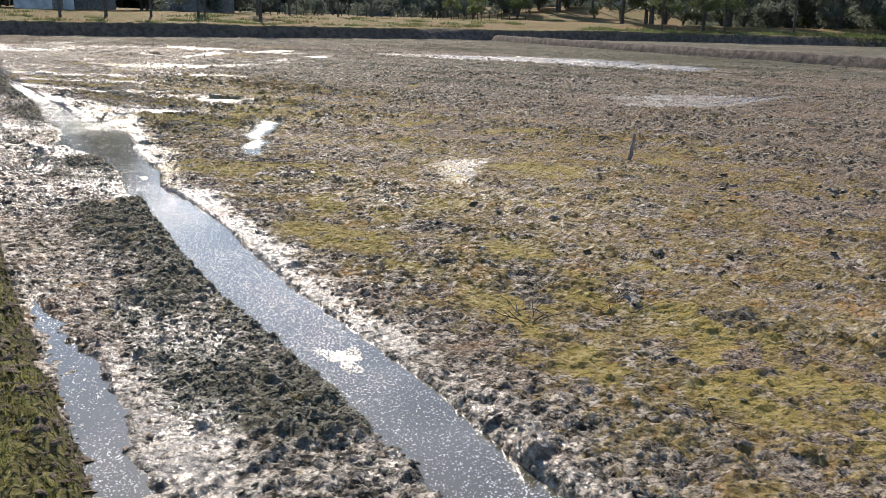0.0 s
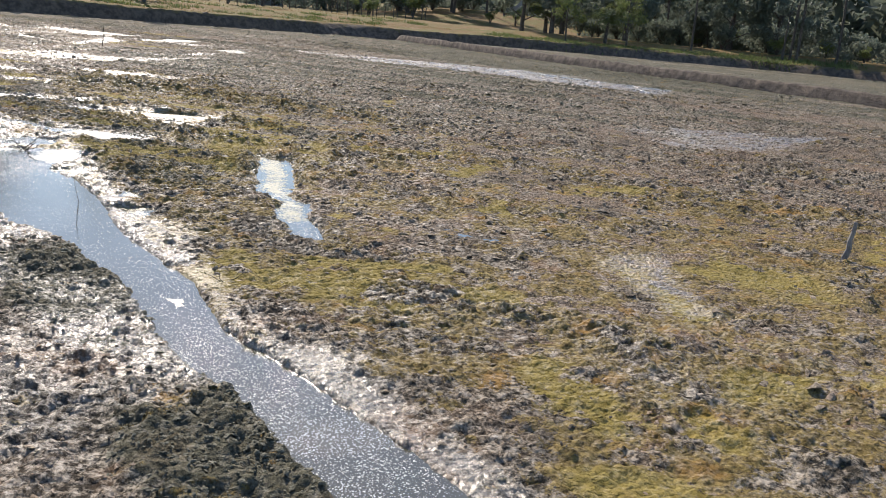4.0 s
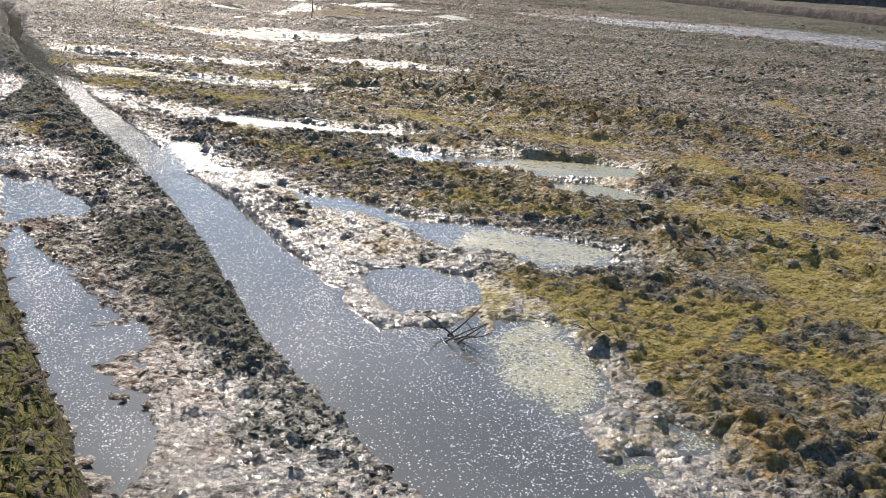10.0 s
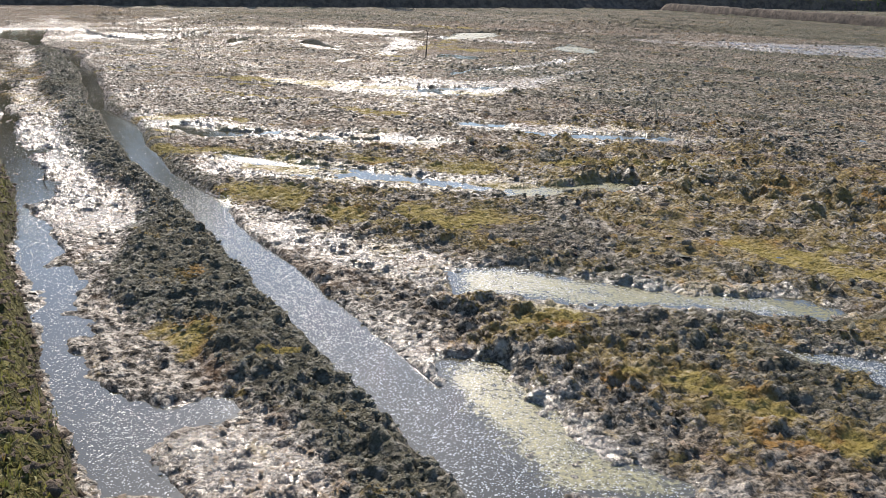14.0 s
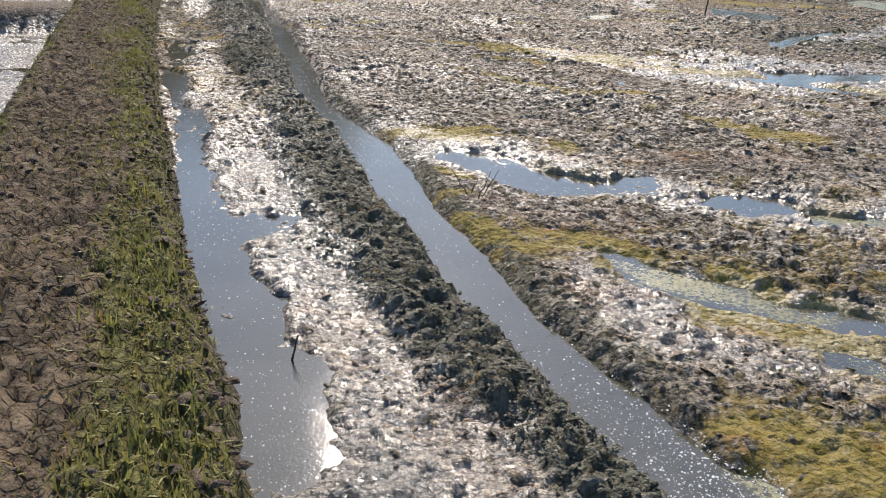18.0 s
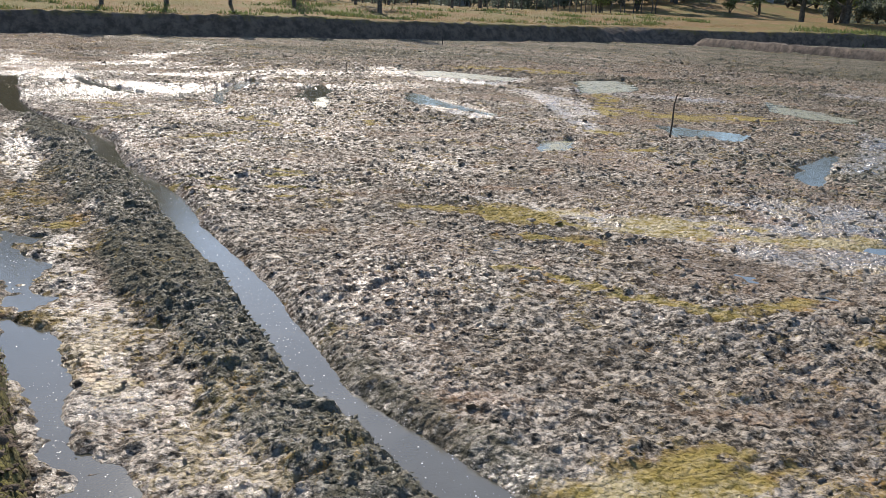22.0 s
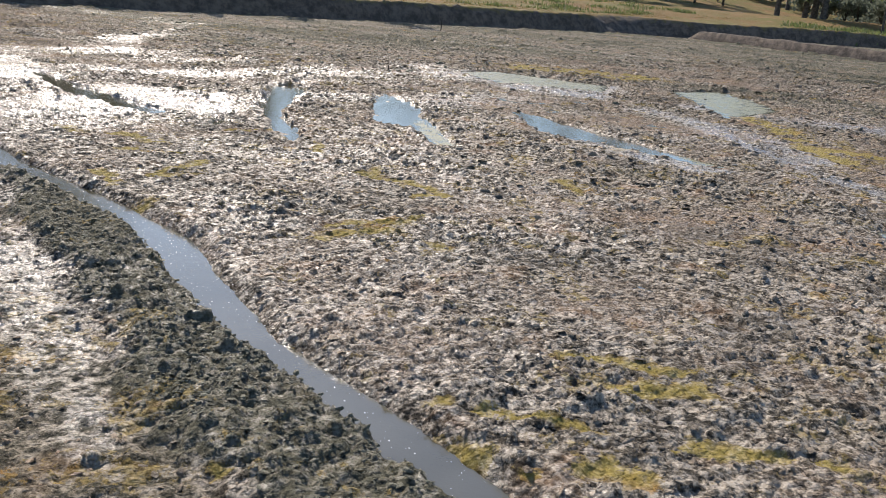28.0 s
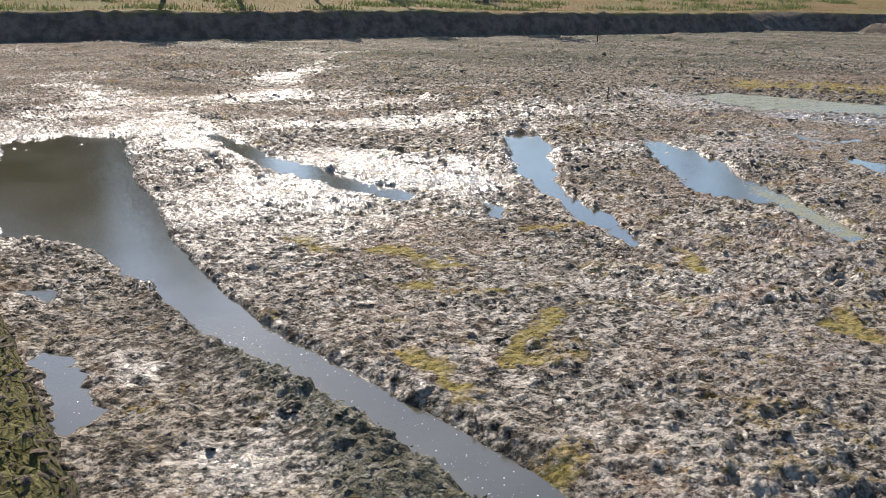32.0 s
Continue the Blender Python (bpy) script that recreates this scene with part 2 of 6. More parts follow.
def grass_ground_material():
    m, nt, b = material("dry_grassland")
    n = Nodes(nt)
    col = n.mix(n.ramp(n.noise(0.22, 5, 0.6), 0.4, 0.6), (0.20, 0.118, 0.043), (0.15, 0.128, 0.034))
    col = n.mix(n.ramp(n.noise(1.6, 5, 0.7), 0.56, 0.72), col, (0.105, 0.125, 0.030))
    col = n.mix(n.ramp(n.noise(0.5, 4, 0.6), 0.56, 0.7), col, (0.27, 0.15, 0.075))
    col = n.mix(n.ramp(n.noise(14, 4), 0.35, 0.7, 0, 0.55), col, (0.10, 0.085, 0.035))
    n.put(b.inputs["Base Color"], col)
    b.inputs["Roughness"].default_value = 0.9
    b.inputs["Specular IOR Level"].default_value = 0.2
    n.put(b.inputs["Normal"], n.bump(n.noise(5, 6, 0.7), 0.8, 0.15))
    return m


def plain(name, a, b2, scale=8.0, rough=0.7, bump=0.4, island=False, spec=0.4, translucent=0.0):
    m, nt, b = material(name)
    n = Nodes(nt)
    fac = n.ramp(n.noise(scale, 4), 0.35, 0.65)
    if island:
        fac = n.math("MULTIPLY", n.math("ADD", fac, n.island()), 0.5)
    n.put(b.inputs["Base Color"], n.mix(fac, a, b2))
    b.inputs["Roughness"].default_value = rough
    b.inputs["Specular IOR Level"].default_value = spec
    if translucent:
        b.inputs["Subsurface Weight"].default_value = 0.0
        t = nt.nodes.new("ShaderNodeBsdfTranslucent")
        nt.links.new(b.inputs["Base Color"].links[0].from_socket, t.inputs["Color"])
        mixer = nt.nodes.new("ShaderNodeMixShader")
        mixer.inputs[0].default_value = translucent
        nt.links.new(b.outputs[0], mixer.inputs[1])
        nt.links.new(t.outputs[0], mixer.inputs[2])
        nt.links.new(mixer.outputs[0], nt.nodes["Material Output"].inputs["Surface"])
    if bump:
        n.put(b.inputs["Normal"], n.bump(n.noise(scale * 4, 4), bump, 0.02))
    return m


def clod_material(name, dark, light, brown, rust):
    m, nt, b = material(name)
    n = Nodes(nt)
    fac = n.math("MULTIPLY", n.math("ADD", n.ramp(n.noise(30, 4), 0.35, 0.65), n.island()), 0.5)
    col = n.mix(fac, dark, light)
    col = n.mix(n.ramp(n.noise(0.7, 5), 0.42, 0.62, 0.0, 0.9), col, n.mix(fac, tuple(0.3 * v for v in brown), brown))
    col = n.mix(n.ramp(n.noise(1.7, 3), 0.55, 0.70, 0.0, 0.65), col, n.mix(fac, tuple(0.35 * v for v in rust), rust))
    col = n.mix(n.ramp(n.noise(1.05, 4), 0.52, 0.66, 0.0, 0.7), col, n.mix(fac, (0.035, 0.031, 0.024), (0.13, 0.115, 0.088)))
    n.put(b.inputs["Base Color"], col)
    n.put(b.inputs["Roughness"], n.ramp(n.noise(2.1, 4), 0.35, 0.65, 0.38, 0.75))
    b.inputs["Specular IOR Level"].default_value = 0.35
    n.put(b.inputs["Normal"], n.bump(n.noise(120, 4), 1.0, 0.02))
    return m


MUD, WATER, SOIL, LAND, BANK = mud_material(), water_material(), soil_material(), grass_ground_material(), bank_material()
CLOD = clod_material("turned_mud", (0.048, 0.040, 0.030), (0.42, 0.350, 0.265), (0.44, 0.325, 0.215), (0.42, 0.255, 0.145))
CLOD_DARK = plain("dark_turned_mud", (0.058, 0.060, 0.041), (0.23, 0.220, 0.160), 30, 0.6, 1.0, True, 0.25)
CRUMB = plain("bund_crumbs", (0.045, 0.034, 0.025), (0.17, 0.125, 0.085), 30, 0.8, 0.8, True, 0.3)
FOAM = plain("foam_bubble", (0.55, 0.55, 0.52), (0.72, 0.72, 0.70), 60, 0.12, 0.0, False, 0.8)
BLADE = plain("grass_blade", (0.11, 0.128, 0.030), (0.31, 0.285, 0.080), 3, 0.55, 0.0, True, 0.4, 0.4)
STRAW = plain("dry_grass_blade", (0.17, 0.115, 0.030), (0.30, 0.22, 0.062), 3, 0.7, 0.0, True, 0.3, 0.3)
# background foliage: distance haze is put into its bluish, lightened colour
HAZY_LEAF = plain("hazy_tree_leaf", (0.095, 0.12, 0.10), (0.19, 0.215, 0.16), 1.5, 0.6, 0.0, True, 0.25, 0.5)
LEAF_LIGHT = plain("light_leaf", (0.09, 0.125, 0.045), (0.20, 0.225, 0.085), 1.5, 0.6, 0.0, True, 0.25, 0.4)
BARK = plain("bark", (0.05, 0.044, 0.038), (0.12, 0.105, 0.09), 6, 0.9, 0.7)
TWIG = plain("dark_twig", (0.030, 0.024, 0.018), (0.085, 0.068, 0.05), 40, 0.7, 0.5)
PALE_WOOD = plain("bleached_wood", (0.30, 0.25, 0.18), (0.46, 0.40, 0.31), 30, 0.8, 0.4)
WHITEWASH = plain("whitewash", (0.38, 0.40, 0.42), (0.56, 0.58, 0.60), 1.5, 0.85, 0.2)
BOARD = plain("weathered_board", (0.13, 0.12, 0.115), (0.25, 0.235, 0.22), 5, 0.8, 0.5)
ROOF = plain("old_roof", (0.10, 0.07, 0.055), (0.21, 0.14, 0.105), 2.5, 0.8, 0.5)
TIN = plain("grey_roof_sheet", (0.16, 0.17, 0.18), (0.30, 0.31, 0.32), 2.5, 0.5, 0.3)
GLASSY = plain("dark_window", (0.02, 0.022, 0.025), (0.035, 0.04, 0.045), 3, 0.15, 0.0)


# ---- mesh makers ----
def mesh_from(name, co, faces, mat, smooth=False, attrs=None):
    """co: (n, 3) array; faces: (m, 3 or 4) array."""
    co, faces = np.asarray(co, np.float32), np.asarray(faces, np.int32)
    me = bpy.data.meshes.new(name)
    me.vertices.add(len(co))
    me.vertices.foreach_set("co", co.ravel())
    k = faces.shape[1]
    me.loops.add(faces.size)
    me.loops.foreach_set("vertex_index", faces.ravel())
    me.polygons.add(len(faces))
    me.polygons.foreach_set("loop_start", np.arange(0, faces.size, k, dtype=np.int32))
    if smooth:
        me.polygons.foreach_set("use_smooth", np.ones(len(faces), bool))
    for key, v in (attrs or {}).items():
        me.attributes.new(key, "FLOAT", "POINT").data.foreach_set("value", np.asarray(v, np.float32).ravel())
    me.update(calc_edges=True)
    me.materials.append(mat)
    return me


def sheet(name, S, R, z, mat, attrs=None, js=0.0, jr=0.0, smooth=True):
    """A sheet over the lines S x R of the plan with heights z."""
    ss, rr = S[:, None] + js + 0 * R[None, :], R[None, :] + jr + 0 * S[:, None]
    x, y = xy(ss, rr)
    co = np.stack([x, y, z], -1).reshape(-1, 3)
    i = np.arange(len(S) * len(R)).reshape(len(S), len(R))
    faces = np.stack([i[:-1, :-1], i[:-1, 1:], i[1:, 1:], i[1:, :-1]], -1).reshape(-1, 4)[:, ::-1]
    return new(name, mesh_from(name, co, faces, mat, smooth, attrs))


def part(name, bm, mat, parent=None, label=""):
    me = bpy.data.meshes.new(name)
    bm.to_mesh(me)
    bm.free()
    me.materials.append(mat)
    ob = new(name, me)
    ob.parent = parent
    return tagged(ob, label) if label else ob


def empty(name, m, label, category, group=""):
    ob = new(name)
    ob.matrix_basis = m
    return tagged(ob, label, category, group)


def grown(a, b, first, last):
    """Lines from a to b, their spacing growing from first to last."""
    out, x = [], a
    while x < b:
        out.append(x)
        x += first + (last - first) * (x - a) / (b - a)
    return np.array(out)


# ---- plan of the mud: the channel, the puddles, the algae ----
CH_S = [-12, 2.5, 3.5, 4.5, 5.5, 6.5, 7.5, 8.5, 9.5, 10.5, 11.3, 12.0, 12.7, 13.4, 14.2, 15.0, 15.8, 16.6, 17.4, 18.2, 19.0, 20.0, 21.0, 22.0, 23.0, 24.0, 25.0, 25.8, 26.6, 27.4, 28.2, 29.0, 29.8, 30.6, 31.4, 32.2, 33.0, 34.0, 35.0, 36.0, 37.0, 38.0, 39.0, 40.0, 41.0, 42.0, 43.0, 44.0, 45.0, 46.2, 48, 50]
CH_L = [1.66, 1.64, 1.67, 1.65, 1.57, 1.6, 1.65, 1.71, 1.68, 1.81, 1.77, 1.75, 1.76, 1.73, 1.67, 1.63, 1.56, 1.55, 1.59, 1.65, 1.66, 1.64, 1.59, 1.54, 1.54, 1.49, 1.5, 1.43, 1.39, 1.38, 1.36, 1.39, 1.43, 1.4, 1.33, 1.39, 1.51, 1.55, 1.57, 1.68, 1.66, 1.56, 1.6, 1.7, 1.54, 1.35, 1.09, 1.0, 0.81, 0.1, 0.0, 0.5]
CH_R = [2.04, 2.03, 2.08, 2.05, 2.03, 2.05, 2.11, 2.08, 2.0, 2.2, 2.18, 2.2, 2.31, 2.4, 2.44, 2.25, 2.12, 2.01, 2.03, 2.04, 2.02, 1.93, 1.91, 1.88, 1.83, 1.73, 1.75, 1.68, 1.55, 1.6, 1.55, 1.63, 1.67, 1.55, 1.44, 1.54, 1.64, 1.68, 1.71, 1.84, 1.82, 1.69, 1.78, 1.93, 1.77, 1.58, 1.33, 1.31, 1.3, 1.45, 1.5, 1.3]

STRIPS = {"algae": [], "shine": []}
SHAPES = {"pool": [], "scum": [], "glaze": []}


def algae(width, *line):
    STRIPS["algae"].append((width, line))


def shine(width, *line):
    """A long streak of slick mud under a thin film of water."""
    STRIPS["shine"].append((width, line))


def pool(*corners):
    """Open water: s, r of its corners in turn."""
    SHAPES["pool"].append(corners)


def scum(*corners):
    """A puddle under a film of algae."""
    SHAPES["pool"].append(corners)
    SHAPES["scum"].append(corners)


def glaze(*corners):
    """Slick mud, just awash."""
    SHAPES["glaze"].append(corners)


pool(15.20, 1.71, 15.39, 2.04, 15.24, 2.38, 14.14, 2.41, 13.22, 2.21, 12.19, 2.18, 12.16, 1.85, 12.52, 1.81, 13.24, 1.64)
pool(14.87, 1.62, 14.03, 1.83, 12.49, 1.96, 12.12, 1.72, 12.70, 1.43, 13.14, 1.35)
pool(17.76, 1.63, 17.61, 2.12, 16.57, 2.08, 15.38, 2.13, 14.69, 2.26, 14.30, 2.46, 13.68, 1.84, 13.96, 1.70, 14.57, 1.62, 15.94, 1.52)
pool(17.02, 2.35, 16.88, 2.79, 16.29, 2.63, 16.50, 2.28); pool(17.08, 2.47, 17.04, 2.73, 16.83, 2.99, 16.37, 2.78, 16.45, 2.27, 16.74, 2.31)
pool(16.50, 1.95, 16.29, 2.15, 16.23, 2.69, 15.82, 2.54, 15.06, 2.36, 14.50, 2.44, 14.85, 1.70, 15.24, 1.66, 15.95, 1.49)
scum(16.11, 2.77, 16.01, 3.12, 15.51, 2.95, 15.21, 2.77, 15.04, 2.41, 15.37, 2.40, 15.55, 2.26, 15.85, 2.49); scum(14.81, 2.34, 14.76, 2.60, 14.58, 2.52, 14.73, 2.30)
scum(14.89, 2.79, 14.78, 2.98, 14.64, 2.87, 14.68, 2.68)
pool(19.25, 2.55, 18.91, 2.76, 18.69, 3.00, 18.31, 3.11, 17.97, 3.20, 17.77, 3.42, 17.61, 3.69, 17.36, 3.84, 17.08, 3.42, 17.30, 3.07, 17.63, 3.05, 17.91, 2.98, 18.24, 2.88, 18.51, 2.55, 18.88, 2.66)
scum(17.72, 3.37, 17.58, 3.66, 17.36, 3.84, 16.81, 4.29, 16.58, 3.81, 16.78, 3.49, 17.08, 3.42, 17.30, 3.07); scum(18.10, 2.91, 17.96, 3.15, 17.61, 3.07, 17.79, 3.01)
pool(17.12, 2.50, 16.80, 3.00, 16.57, 2.77, 16.87, 2.32)
pool(20.55, 3.85, 20.26, 4.26, 19.88, 4.52, 19.62, 4.89, 19.49, 5.42, 19.02, 5.14, 19.51, 4.47, 19.54, 4.05, 20.06, 3.99)
scum(19.51, 4.78, 19.46, 5.38, 19.19, 5.76, 18.73, 6.19, 18.34, 6.04, 18.72, 5.02, 19.08, 4.94); scum(18.58, 4.78, 18.42, 5.35, 17.76, 5.63, 17.67, 5.38, 18.15, 4.70)
glaze(23.75, 2.17, 23.33, 2.57, 22.71, 2.88, 22.03, 3.39, 21.56, 3.98, 20.82, 4.83, 20.67, 4.70, 21.05, 3.96, 21.62, 3.35, 22.01, 2.61, 22.50, 2.30, 23.08, 1.99)
glaze(26.66, 2.28, 25.75, 3.01, 25.02, 4.11, 24.34, 5.03, 23.87, 5.54, 24.24, 4.12, 25.07, 3.12, 26.12, 2.17); glaze(27.88, 3.24, 27.03, 5.37, 26.54, 5.15, 26.99, 3.73)
glaze(27.95, 5.78, 26.28, 7.88, 25.63, 8.40, 26.00, 6.68); glaze(32.76, 6.36, 31.63, 8.70, 33.92, 13.19, 30.36, 7.80, 30.67, 6.45)
glaze(22.23, 1.77, 21.90, 2.11, 21.14, 2.28, 20.62, 2.40, 19.83, 2.44, 19.61, 2.64, 19.26, 2.67, 19.16, 2.16, 19.38, 1.93, 20.12, 1.89, 20.93, 1.80)
scum(21.25, 2.04, 21.10, 2.38, 20.43, 2.35, 20.12, 2.31, 19.73, 2.53, 19.68, 2.45, 19.97, 1.91, 20.52, 1.94, 20.86, 1.97)
glaze(22.07, 1.87, 21.78, 2.08, 21.37, 2.14, 20.61, 1.99, 21.02, 1.93, 21.74, 1.89)
glaze(25.34, 1.68, 24.25, 2.06, 23.53, 2.48, 22.63, 2.83, 22.10, 2.63, 22.98, 2.36, 23.47, 1.91)
scum(22.49, 2.80, 22.38, 3.24, 21.91, 3.59, 21.52, 4.05, 21.09, 4.63, 20.79, 4.80, 20.68, 4.55, 21.21, 4.00, 21.51, 3.33, 21.93, 2.96, 22.08, 2.67)
scum(20.66, 3.81, 20.14, 4.27, 20.04, 4.13, 20.40, 3.84)
glaze(27.42, 1.99, 26.36, 2.80, 25.35, 3.83, 24.73, 4.36, 23.68, 5.66, 23.97, 4.86, 24.47, 3.89, 25.48, 3.38, 26.08, 2.60)
glaze(30.68, 1.43, 29.57, 2.57, 27.94, 3.74, 26.95, 5.22, 26.47, 4.81, 27.05, 3.72, 28.19, 2.63); glaze(27.83, 5.68, 26.88, 6.93, 25.60, 8.56, 25.26, 8.13, 26.36, 6.56)
glaze(33.05, 6.70, 32.17, 8.00, 32.33, 10.81, 30.94, 9.04, 30.82, 6.39); pool(25.67, 3.18, 25.51, 3.66, 24.81, 4.23, 24.30, 4.38, 24.48, 4.09, 25.08, 3.69, 25.47, 3.09)
glaze(27.11, 2.22, 26.82, 2.53, 26.18, 2.86, 25.75, 3.22, 25.41, 3.06, 25.82, 2.60); scum(24.41, 4.48, 24.27, 5.66, 24.06, 5.86, 23.84, 5.61, 23.97, 4.77, 24.07, 4.25)
glaze(24.99, 1.73, 24.55, 1.97, 23.91, 2.15, 23.40, 2.45, 23.16, 2.69, 22.78, 2.81, 22.66, 2.54, 23.10, 2.27, 23.56, 2.07, 23.93, 1.77)
scum(22.53, 2.95, 22.11, 3.36, 21.96, 3.45, 21.76, 3.23, 21.95, 2.83, 22.23, 2.81); glaze(28.17, 2.99, 27.72, 3.85, 27.10, 5.30, 26.53, 5.06, 26.76, 4.05, 27.73, 3.17)
pool(27.52, 6.06, 26.92, 6.74, 26.07, 8.17, 25.74, 7.79, 26.57, 6.43); glaze(29.97, 1.59, 29.63, 2.23, 28.83, 2.79, 28.63, 2.20, 29.26, 1.60)
glaze(33.40, 4.79, 32.47, 6.00, 31.69, 7.22, 30.97, 8.19, 30.46, 6.51, 31.66, 5.64)
pool(29.24, 2.44, 28.94, 2.58, 28.62, 2.75, 28.43, 2.91, 28.42, 3.47, 28.16, 3.37, 28.10, 2.89, 28.18, 2.56, 28.52, 2.33)
glaze(29.75, 1.74, 29.41, 2.51, 28.52, 2.33, 28.70, 1.84); pool(27.89, 3.46, 27.87, 3.86, 27.64, 4.11, 27.43, 4.00, 27.47, 3.58, 27.67, 3.37)
scum(27.49, 4.00, 27.18, 4.63, 26.83, 5.50, 26.69, 5.33, 26.89, 4.62, 27.20, 3.87)
scum(27.13, 2.29, 26.75, 2.68, 26.27, 2.95, 26.13, 3.16, 25.96, 2.94, 26.21, 2.72, 26.71, 2.27)
pool(26.18, 3.16, 25.98, 3.31, 25.77, 3.52, 25.52, 3.66, 25.54, 3.49, 25.74, 3.29, 25.95, 3.05)
scum(25.29, 1.83, 25.20, 1.99, 24.84, 1.97, 24.74, 1.95, 24.79, 1.81, 24.94, 1.79); scum(25.83, 2.80, 25.59, 3.04, 25.40, 3.15, 25.42, 2.92, 25.66, 2.71)
glaze(34.81, 4.53, 33.50, 5.34, 32.93, 6.39, 31.94, 7.11, 31.50, 6.79, 32.35, 6.04, 32.93, 5.06); pool(32.01, 7.17, 31.58, 8.75, 31.06, 8.16, 31.38, 6.88)
glaze(34.37, 9.25, 34.72, 11.02, 36.55, 14.18, 35.41, 13.35, 33.76, 10.17); pool(28.65, 5.81, 28.09, 6.15, 27.73, 6.57, 27.53, 6.33, 27.84, 5.89)
pool(29.40, 2.11, 29.27, 2.38, 28.98, 2.37, 28.77, 2.51, 28.54, 2.70, 28.36, 2.85, 28.34, 3.11, 28.28, 3.38, 28.03, 3.23, 28.09, 2.78, 28.08, 2.48, 28.26, 2.33, 28.48, 2.21, 28.73, 2.19, 28.93, 2.04, 29.16, 1.98)
glaze(29.90, 1.76, 29.63, 1.97, 29.42, 2.15, 29.11, 1.94, 29.03, 1.69, 29.38, 1.68); pool(31.78, 6.73, 31.34, 7.22, 30.68, 7.63, 30.47, 7.29, 30.99, 6.84, 31.50, 6.57)
pool(38.69, 11.13, 37.77, 11.41, 37.13, 11.89, 36.43, 10.77, 37.32, 10.18); scum(46.12, 15.51, 45.51, 17.28, 43.78, 15.79, 43.30, 13.33)
scum(41.00, 17.13, 37.87, 16.17, 37.16, 14.95, 39.20, 15.00); pool(34.72, 9.74, 35.38, 11.84, 33.64, 8.79, 34.08, 8.94)
scum(37.74, 7.75, 37.60, 8.40, 36.77, 7.50, 36.88, 7.05); glaze(51.18, 12.30, 48.01, 12.47, 47.34, 14.90, 45.52, 12.52, 47.36, 11.33)
glaze(44.30, 8.72, 42.50, 8.84, 39.97, 8.81, 39.95, 8.07, 41.77, 8.10); glaze(43.74, 12.32, 39.48, 10.06, 37.91, 9.29, 38.16, 9.05, 41.09, 10.55)
pool(44.61, 9.20, 43.74, 9.34, 42.07, 9.20, 41.26, 9.09, 40.23, 8.91, 41.32, 8.58, 42.46, 8.45)
glaze(44.60, 12.52, 42.76, 12.14, 40.85, 10.92, 40.03, 10.32, 40.71, 10.44, 42.40, 11.32); pool(44.84, 9.39, 43.96, 9.41, 42.50, 8.90, 42.04, 8.48, 42.92, 8.27)
pool(47.08, 8.20, 45.34, 7.89, 44.36, 7.13, 44.85, 6.96); scum(44.40, 7.07, 44.01, 7.11, 42.73, 6.45, 42.19, 6.16, 42.88, 6.33, 43.61, 6.55)
scum(50.41, 12.31, 50.51, 13.81, 47.68, 14.90, 46.73, 13.66, 48.32, 12.01); scum(46.73, 15.89, 46.55, 17.73, 45.47, 17.08, 45.25, 14.87)
scum(41.50, 9.16, 40.14, 9.01, 40.53, 8.72); pool(38.10, 4.65, 37.89, 4.54, 38.00, 4.50)
pool(47.80, 6.44, 47.86, 7.01, 46.89, 6.61, 45.77, 5.48, 44.42, 4.89, 43.11, 4.50, 44.13, 4.65, 45.17, 4.97)
pool(50.28, 0.46, 50.60, 1.29, 50.28, 1.95, 47.05, 1.47, 46.04, 1.42, 44.92, 1.27, 43.82, 1.02, 44.37, 0.84, 44.86, 0.77, 45.43, 0.48, 45.68, 0.18)
pool(50.89, 3.01, 49.55, 3.11, 48.11, 3.24, 47.07, 3.40, 46.13, 3.64, 45.42, 3.81, 45.18, 3.53, 45.80, 3.23, 46.37, 3.11, 46.87, 2.87, 48.76, 2.88)
pool(48.26, 6.61, 47.78, 7.04, 46.23, 6.00, 44.77, 5.06, 43.97, 4.93, 43.09, 4.54, 43.06, 4.37, 43.62, 4.51, 44.39, 4.70, 45.74, 5.21)
pool(46.82, 7.92, 45.37, 7.47, 44.40, 7.29, 43.64, 6.96, 43.53, 6.34, 44.20, 6.31, 45.04, 6.77); scum(43.64, 6.96, 42.84, 6.53, 42.39, 6.36, 42.30, 6.05, 43.53, 6.34)
pool(45.09, 4.28, 44.60, 4.27, 44.25, 3.91, 44.54, 3.98); glaze(57.03, 5.83, 60.57, 8.88, 63.88, 10.99, 57.56, 7.37, 52.68, 5.51, 53.08, 4.66)
glaze(47.09, 2.57, 45.89, 3.27, 45.23, 3.43, 45.22, 2.65, 46.02, 2.29); glaze(52.40, 1.92, 52.13, 3.23, 48.24, 3.22, 47.27, 2.88, 48.95, 2.24)
glaze(47.70, 3.10, 46.96, 3.48, 45.86, 3.76, 45.07, 4.47, 46.19, 4.99, 47.54, 4.62, 48.26, 3.88); glaze(57.89, 2.31, 57.07, 2.74, 53.74, 2.30, 55.76, 1.93)
glaze(41.78, 0.59, 41.78, 0.83, 41.50, 1.08, 41.13, 1.06, 41.44, 0.51); glaze(43.02, 0.51, 42.70, 0.80, 42.39, 0.67, 42.46, 0.42)
pool(43.21, 0.17, 42.84, 0.40, 42.24, 0.35, 42.10, 0.25, 42.58, 0.21); pool(44.21, 0.18, 44.17, 0.42, 43.81, 0.29)
